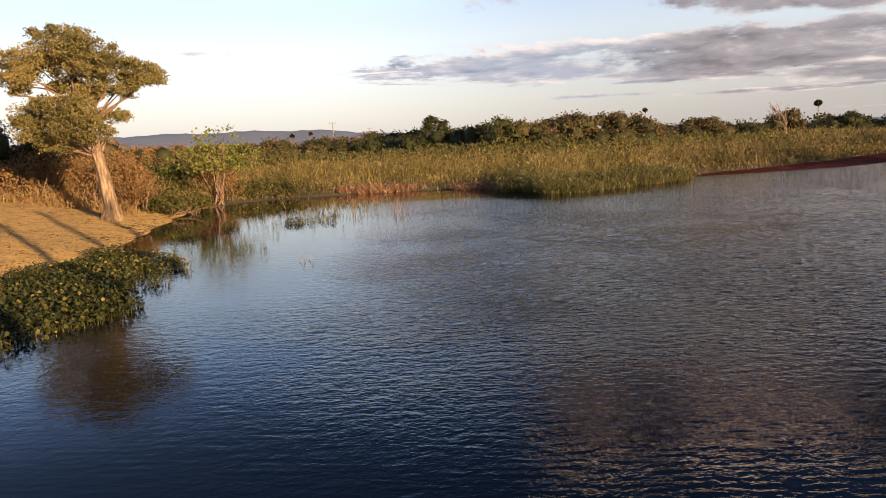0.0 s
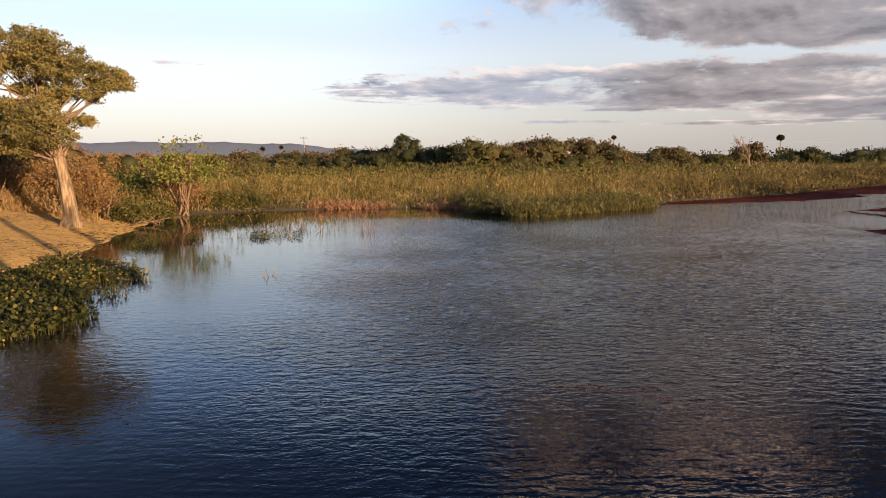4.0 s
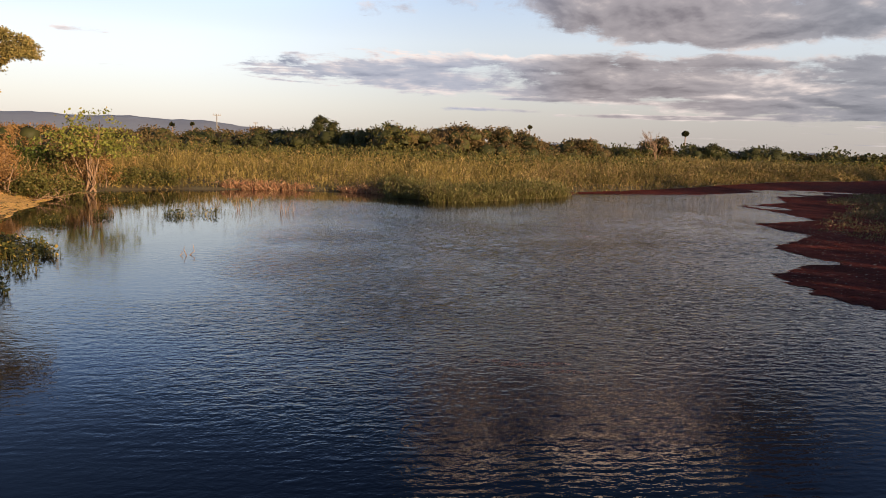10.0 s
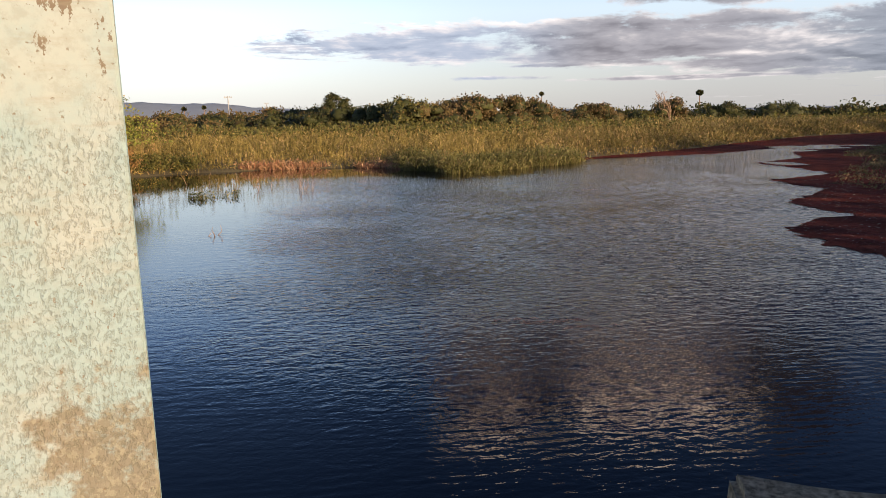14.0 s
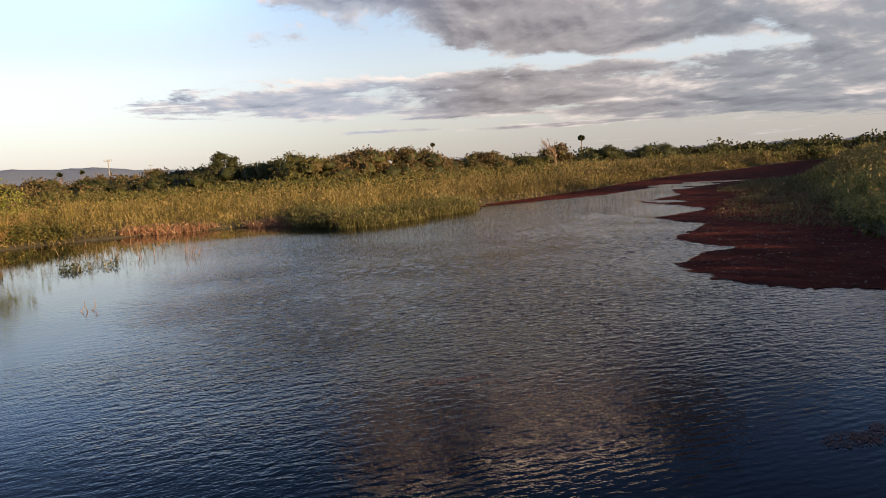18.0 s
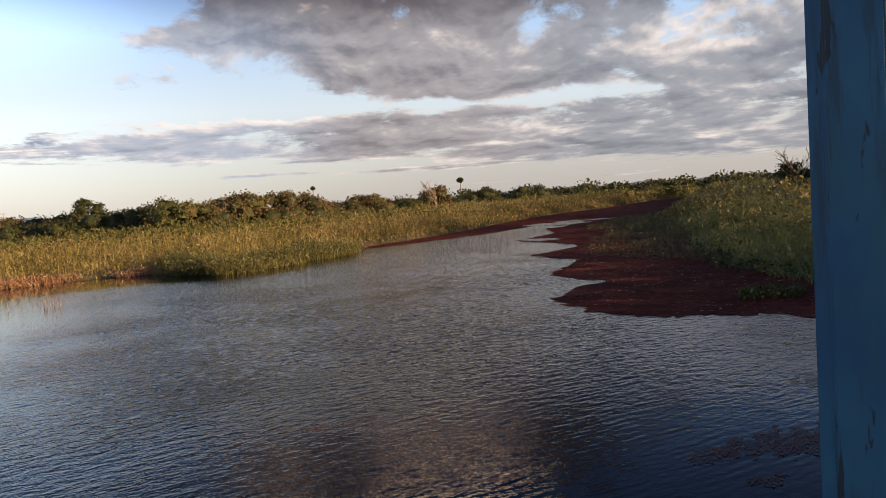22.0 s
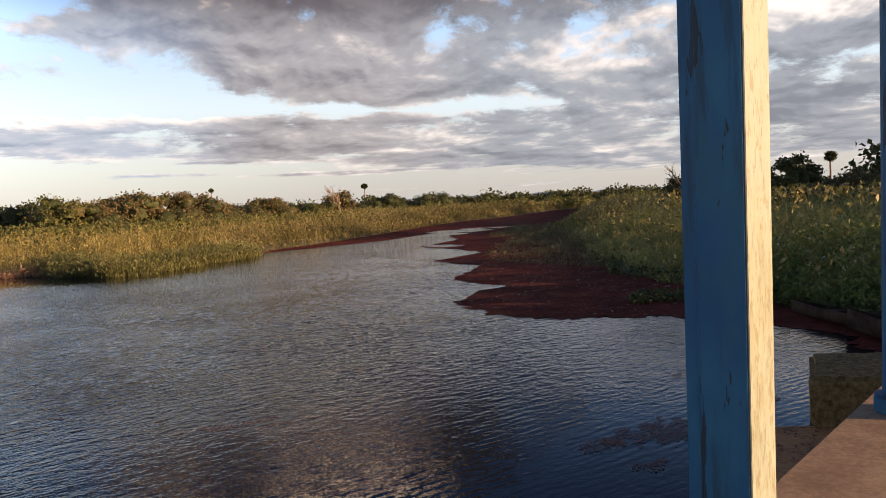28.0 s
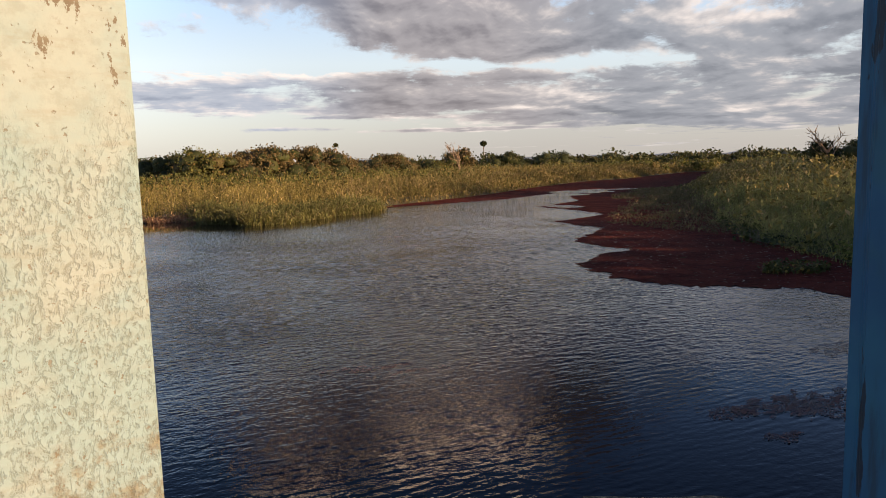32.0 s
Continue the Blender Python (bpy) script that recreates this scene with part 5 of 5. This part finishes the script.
reed_bed("fallen_reeds", "reddish dry fallen reeds at the waterline", "reeds", DRY, 25, 24000, (-12, 35, 7, 43),
         lambda x, y: (np.abs(away(x, y) - 0.35) < 0.42 + 1.2 * wobble(x, y, 0.75, 0.8)) & (x > -8) & (x < 3), lambda x, y: 0.42 + 0.2 * wobble(x, y, 0.7), 0.03, 0.8, 0.5)


# ---- water hyacinth ----
def hyacinth(name, label, seed, count, box, test, size=0.12):
    """Floating plants: round cupped leaves on short stalks."""
    rng = np.random.default_rng(seed)
    x, y = scatter(rng, count, box, test)
    n = len(x)
    a = rng.random(n) * 2 * np.pi
    tilt = rng.uniform(0.2, 1.1, n)
    h = rng.uniform(0.02, 0.26, n) ** 1.15
    s = size * rng.uniform(0.55, 1.25, n)
    d = np.stack([np.cos(a) * np.cos(tilt), np.sin(a) * np.cos(tilt), np.sin(tilt)], 1)
    side = np.stack([-np.sin(a), np.cos(a), np.zeros(n)], 1)
    up = np.cross(d, side)
    z0 = np.maximum(land_height(x, y), 0.0)
    o = np.stack([x, y, z0 + h], 1)
    S = s[:, None]
    foot = np.stack([x - np.cos(a) * 0.03, y - np.sin(a) * 0.03, z0 - 0.02], 1)
    v = np.stack([o, o + d * S * 0.35 + side * S * 0.45 - up * S * 0.10, o + d * S * 0.85 + side * S * 0.36 - up * S * 0.08, o + d * S * 1.05,
                  o + d * S * 0.85 - side * S * 0.36 - up * S * 0.08, o + d * S * 0.35 - side * S * 0.45 - up * S * 0.10, o + d * S * 0.5 + up * S * 0.02,
                  foot - side * 0.008, foot + side * 0.008], 1).reshape(-1, 3)
    i = np.arange(n) * 9
    tris = np.concatenate([np.stack([i + 6, i + p, i + q], 1) for p, q in ((0, 1), (1, 2), (2, 3), (3, 4), (4, 5), (5, 0))] + [np.stack([i + 7, i + 8, i], 1)])
    me = mesh_from(name, v, [tris], HYACINTH)
    return tagged(part(name, me, None), label, "water hyacinth", kind="stuff")


RAFT_Y = (4, 9, 10.8, 12.3, 13.6, 14.6, 15.4, 16.0, 16.5, 17.1, 17.6, 19.4, 20.5, 21.2, 23.9, 26, 29)
RAFT_X = (-9, -6.4, -6.0, -5.6, -5.1, -6.0, -6.3, -5.6, -6.6, -6.9, -5.8, -6.9, -8.6, -9.4, -10.5, -11, -12)


def raft(x, y):
    edge = np.interp(y, RAFT_Y, RAFT_X) + 0.16 * wobble(x, y, 2.9) + 0.12 * wobble(x, y, 6.7, 3)
    ragged = (edge - x < 0.9) & (wobble(x, y, 4.6, 5) + wobble(x, y, 9.5, 1) < -0.25)
    return (x < edge) & (y < 29) & (away(x, y) < 0.05 + 0.35 * wobble(x, y, 1.7, 2)) & ~ragged


hyacinth("hyacinth_raft", "thick raft of green and yellowing water hyacinth leaves", 31, 110000, (-15, 4, -4.5, 29), raft, 0.072)
for i, (cx, cy, rx, ry) in enumerate(((-5.4, 26.8, 0.42, 0.26), (-4.6, 27.25, 0.8, 0.10), (-7.6, 26.3, 0.4, 0.15), (-8.5, 31.8, 0.9, 0.3), (-9.3, 34.5, 1.2, 0.6), (-8.6, 24.4, 0.5, 0.5))):
    hyacinth("hyacinth_patch", "small floating patch of water hyacinth", 40 + i, int(150 + 400 * rx * ry), (cx - rx, cy - ry, cx + rx, cy + ry), lambda x, y, c=(cx, cy, rx, ry): ((x - c[0]) / c[2]) ** 2 + ((y - c[1]) / c[3]) ** 2 < 0.8 + 0.5 * wobble(x, y, 5.0), 0.062)


# ---- unseen trees, added towards the sun to shade the eastern marsh ----
for i in range(23):
    c = 15 + i * 3.4
    q = -30 + 3 * math.sin(i * 2.3)
    bush("tree", (c * 0.743 - q * 0.669, c * 0.669 + q * 0.743), 8.0, 6.4 + 0.8 * math.sin(i * 1.7), BUSH_DARK, 400 + i, leaves=1000, leaf=0.62, label="broad unseen tree added to shade the near marsh", category="tree", stems=7, bare=0.02, group="trees along the track")
# a second, taller row, also added out of view, shades the north-eastern reeds
for i in range(14):
    c = 54 + i * 5
    q = -50 + 2 * math.sin(i * 2.1)
    bush("tree", (c * 0.743 - q * 0.669, c * 0.669 + q * 0.743), 11.0, 13.0 + 1.2 * math.sin(i * 1.9), BUSH_DARK, 430 + i, leaves=1000, leaf=0.95, label="tall unseen tree added to shade the north-eastern reeds", category="tree", stems=7, bare=0.02, group="grove beside the marsh")


# ---- marsh plants on the red mat ----
def on_mat(x, y):
    d = away(x, y)
    return (d > -4.6 + 1.6 * wobble(x, y, 0.5, 1.0)) & (d < 0.6) & (y > 19.0) & (y < 52) & (x > 18.5) & (y < 0.95 * x + 15)


reed_bed("low_sedge", "low dull green sedge growing through the red fern", "sedge", MARSH, 51, 60000, (17, 18, 50, 50), on_mat, lambda x, y: np.clip(0.28 + 0.2 * wobble(x, y, 1.1) + 0.05 * (away(x, y) + 2), 0.08, 0.6), 0.022, 0.5, 0.4)
hyacinth("bank_leaves", "low broad green leaves along the marsh edge", 52, 13000, (12, 6, 24, 26), lambda x, y: (np.abs(away(x, y) - 0.3) < 0.6 + 0.5 * wobble(x, y, 1.2)), 0.11)
hyacinth("bank_leaves", "small green patch of leaves on the red fern", 53, 1600, (13.2, 11.2, 15.2, 13.2), lambda x, y: ((x - 14.2) / 0.9) ** 2 + ((y - 12.1) / 0.6) ** 2 < 0.8 + 0.5 * wobble(x, y, 3.0), 0.08)


def weed_patch(seed, cx, cy, rx, ry, count, label):
    """Drifting scraps of red brown weed, flat on the water."""
    rng = np.random.default_rng(seed)
    x, y = scatter(rng, count, (cx - rx, cy - ry, cx + rx, cy + ry), lambda x, y: ((x - cx) / rx) ** 2 + ((y - cy) / ry) ** 2 < 0.75 + 0.5 * wobble(x, y, 4.4, seed) + 0.9 * wobble(x, y, 17.0, seed))
    v, q = diamonds(rng, np.stack([x, y, rng.uniform(0.002, 0.02, len(x))], 1), 0.019 * rng.uniform(0.5, 1.8, len(x)), 1.6)
    v[:, 2] = 0.009 + 0.10 * np.abs(v[:, 2])
    return tagged(part("drifting_weed", mesh_from("drifting_weed", v, [q], DRIFT), None), label, "water weed", kind="stuff")


DRIFTS = ((6.5, 5.75, 0.75, 0.34, 2600), (5.75, 5.85, 0.3, 0.20, 420), (5.7, 5.1, 0.25, 0.14, 350), (7.1, 5.35, 0.8, 0.35, 2200), (9.4, 7.0, 0.9, 0.35, 1500), (7.9, 5.7, 0.8, 0.25, 1600),
          (2.5, 9.5, 0.40, 0.07, 90), (2.95, 9.32, 0.50, 0.10, 220), (3.4, 8.98, 0.45, 0.07, 110), (9.16, 25.9, 0.4, 0.08, 160), (8.53, 22.6, 0.35, 0.07, 160))
for i, (cx, cy, rx, ry, count) in enumerate(DRIFTS):
    weed_patch(60 + i, cx, cy, rx, ry, count * 2, "drifting scraps of red brown water weed")

# twigs and reed stalks standing in the water
def stalks(seed, cx, cy, count, spread, high, label):
    rng = np.random.default_rng(seed)
    root = tagged(new("stalks"), label, "stalks")
    root.location = (cx, cy, 0)
    for i in range(count):
        foot = (rng.normal(0, spread), rng.normal(0, spread * 0.5), -0.3)
        tip = (foot[0] + rng.normal(0, high * 0.35), foot[1] + rng.normal(0, 0.1), high * rng.uniform(0.4, 1.1))
        part("stalk", tubes_mesh("stalk", [(bent(rng, foot, tip, 4, 0.05), [0.014, 0.013, 0.011, 0.009, 0.004], 5)], TWIG), None, root)
    return root


stalks(70, -1.45, 28.8, 9, 0.35, 0.55, "reddish dead twigs standing in the water")
stalks(71, -3.0, 29.4, 4, 0.4, 0.6, "dead reed stalks standing in the water")
stalks(72, -4.9, 33.0, 7, 1.2, 0.6, "dead reed stalks standing in the water")
stalks(73, -3.15, 18.0, 3, 0.1, 0.22, "short twigs poking out of the water")

def litter(seed, count, box, test, mat, size, name, label):
    rng = np.random.default_rng(seed)
    x, y = scatter(rng, count, box, test)
    v, q = diamonds(rng, np.stack([x, y, np.maximum(land_height(x, y), 0.0) + 0.025], 1), size * rng.uniform(0.5, 1.6, len(x)), 1.2, 1.7)
    ground = np.repeat(np.maximum(land_height(x, y), 0.0) + 0.025, 4)
    v[:, 2] = ground + 0.3 * (v[:, 2] - ground)
    return tagged(part(name, mesh_from(name, v, [q], mat), None), label, "litter", kind="stuff")


litter(80, 9000, (-20, 12, -8.5, 31), lambda x, y: (away(x, y) > -0.2) & (away(x, y) < 0.8 + 0.9 * wobble(x, y, 0.9)), HYACINTH, 0.08, "leaf_litter", "dried hyacinth leaves washed up on the sand")
litter(83, 11000, (-26, 10, -9, 31), lambda x, y: (away(x, y) > 0.2) & (wobble(x, y, 1.3, 2.0) + wobble(x, y, 3.7, 1.0) > 0.05), MARSH, 0.06, "dead_leaves", "dark dead leaves strewn over the sand")
litter(81, 6000, (-26, 8, -9, 31), lambda x, y: away(x, y) > 0.3, BUSH_DRY, 0.045, "sand_litter", "scattered dry stems and pebbles on the sand")


def dead_leaves_on(seed, count, outline, z, mat, label):
    """Leaf scraps lying on a flat top."""
    rng = np.random.default_rng(seed)
    p = np.array(outline)
    x, y = scatter(rng, count, (*p.min(0), *p.max(0)), lambda x, y: inside(x, y, outline))
    v, q = diamonds(rng, np.stack([x, y, np.full(len(x), z)], 1), 0.035 * rng.uniform(0.5, 1.7, len(x)), 1.2, 1.6)
    v[:, 2] = z + 0.35 * np.abs(v[:, 2] - z)
    tagged(part("dead_leaves", mesh_from("dead_leaves", v, [q], mat), None), label, "litter", kind="stuff")


dead_leaves_on(84, 420, [(7.95, 4.6), (8.75, 5.05), (9.7, 4.2), (8.9, 3.7)], 0.625, MARSH, "brown dead leaves on the concrete block")
dead_leaves_on(85, 900, [(6.2, 4.25), (7.3, 4.85), (8.3, 4.2), (8.2, 3.4), (6.5, 3.3)], 0.078, DRIFT, "red brown leaf scraps on the low slab")

reed_bed("shore_sedge", "dark green leafy sedge bulging over the shore", "sedge", SHORE, 54, 32000, (3, 34.5, 14, 44), lambda x, y: (np.abs(away(x, y) - 0.2) < 1.1 + 0.6 * wobble(x, y, 0.8)), lambda x, y: 0.8 + 0.3 * wobble(x, y, 0.9), 0.03, 0.55, 0.5, 2)


# ---- weeds behind the canoes ----
def tall_weeds(seed, count, box, test, label):
    """Leafy weeds with thin stems and small white flower heads."""
    rng = np.random.default_rng(seed)
    x, y = scatter(rng, count, box, test)
    n = len(x)
    z = land_height(x, y)
    h = rng.uniform(0.35, 1.0, n) * np.clip(0.45 + 0.22 * away(x, y), 0.45, 1.5)
    v, q, t = blades(rng, np.stack([x, y, z], 1), h, np.full(n, 0.016), np.abs(rng.normal(0, 0.25, n)), np.abs(rng.normal(0, 0.25, n)))
    tips = v.reshape(-1, 5, 3)
    f = rng.random((n, 9, 1)) ** 0.8
    spot = (tips[:, None, 0] * (1 - f) + tips[:, None, 4] * f + rng.normal(0, 0.06, (n, 9, 3))).reshape(-1, 3)
    lv, lq = diamonds(rng, spot, 0.10 * rng.uniform(0.5, 1.4, len(spot)), 0.4, 1.3)
    tagged(part("weeds", mesh_from("weeds", np.concatenate([v, lv]), [q, t, lq + len(v)], WEED), None), label, "weeds", kind="stuff")
    heads = tips[:, 4][::14]
    fp = (heads[:, None, :] + rng.normal(0, 0.018, (len(heads), 5, 3))).reshape(-1, 3)
    fv, fq = diamonds(rng, fp, 0.035 * rng.uniform(0.6, 1.3, len(fp)))
    tagged(part("flowers", mesh_from("flowers", fv, [fq], WHITE_FLOWER), None), "small white flower heads on the weeds", "flowers", kind="stuff")


WHITE_FLOWER = leafy("white_flower", (0.5, 0.47, 0.42), (0.75, 0.72, 0.66), (0.6, 0.5, 0.35), 0.1, 0.3)
tall_weeds(90, 5200, (14.5, 3, 26, 13), lambda x, y: away(x, y) > 0.15, "tall leafy green weeds with thin stems")
DRIFT_PALE = leafy("pale_leaf_bits", (0.16, 0.10, 0.075), (0.36, 0.26, 0.21), (0.45, 0.38, 0.32), 0.1, 0.1)
litter(82, 2600, (10, 9.5, 22, 27), lambda x, y: distance_to(x, y, FERN_MAT) > 0.2, DRIFT_PALE, 0.045, "pale_specks", "pale bits of leaf and feather on the red fern")
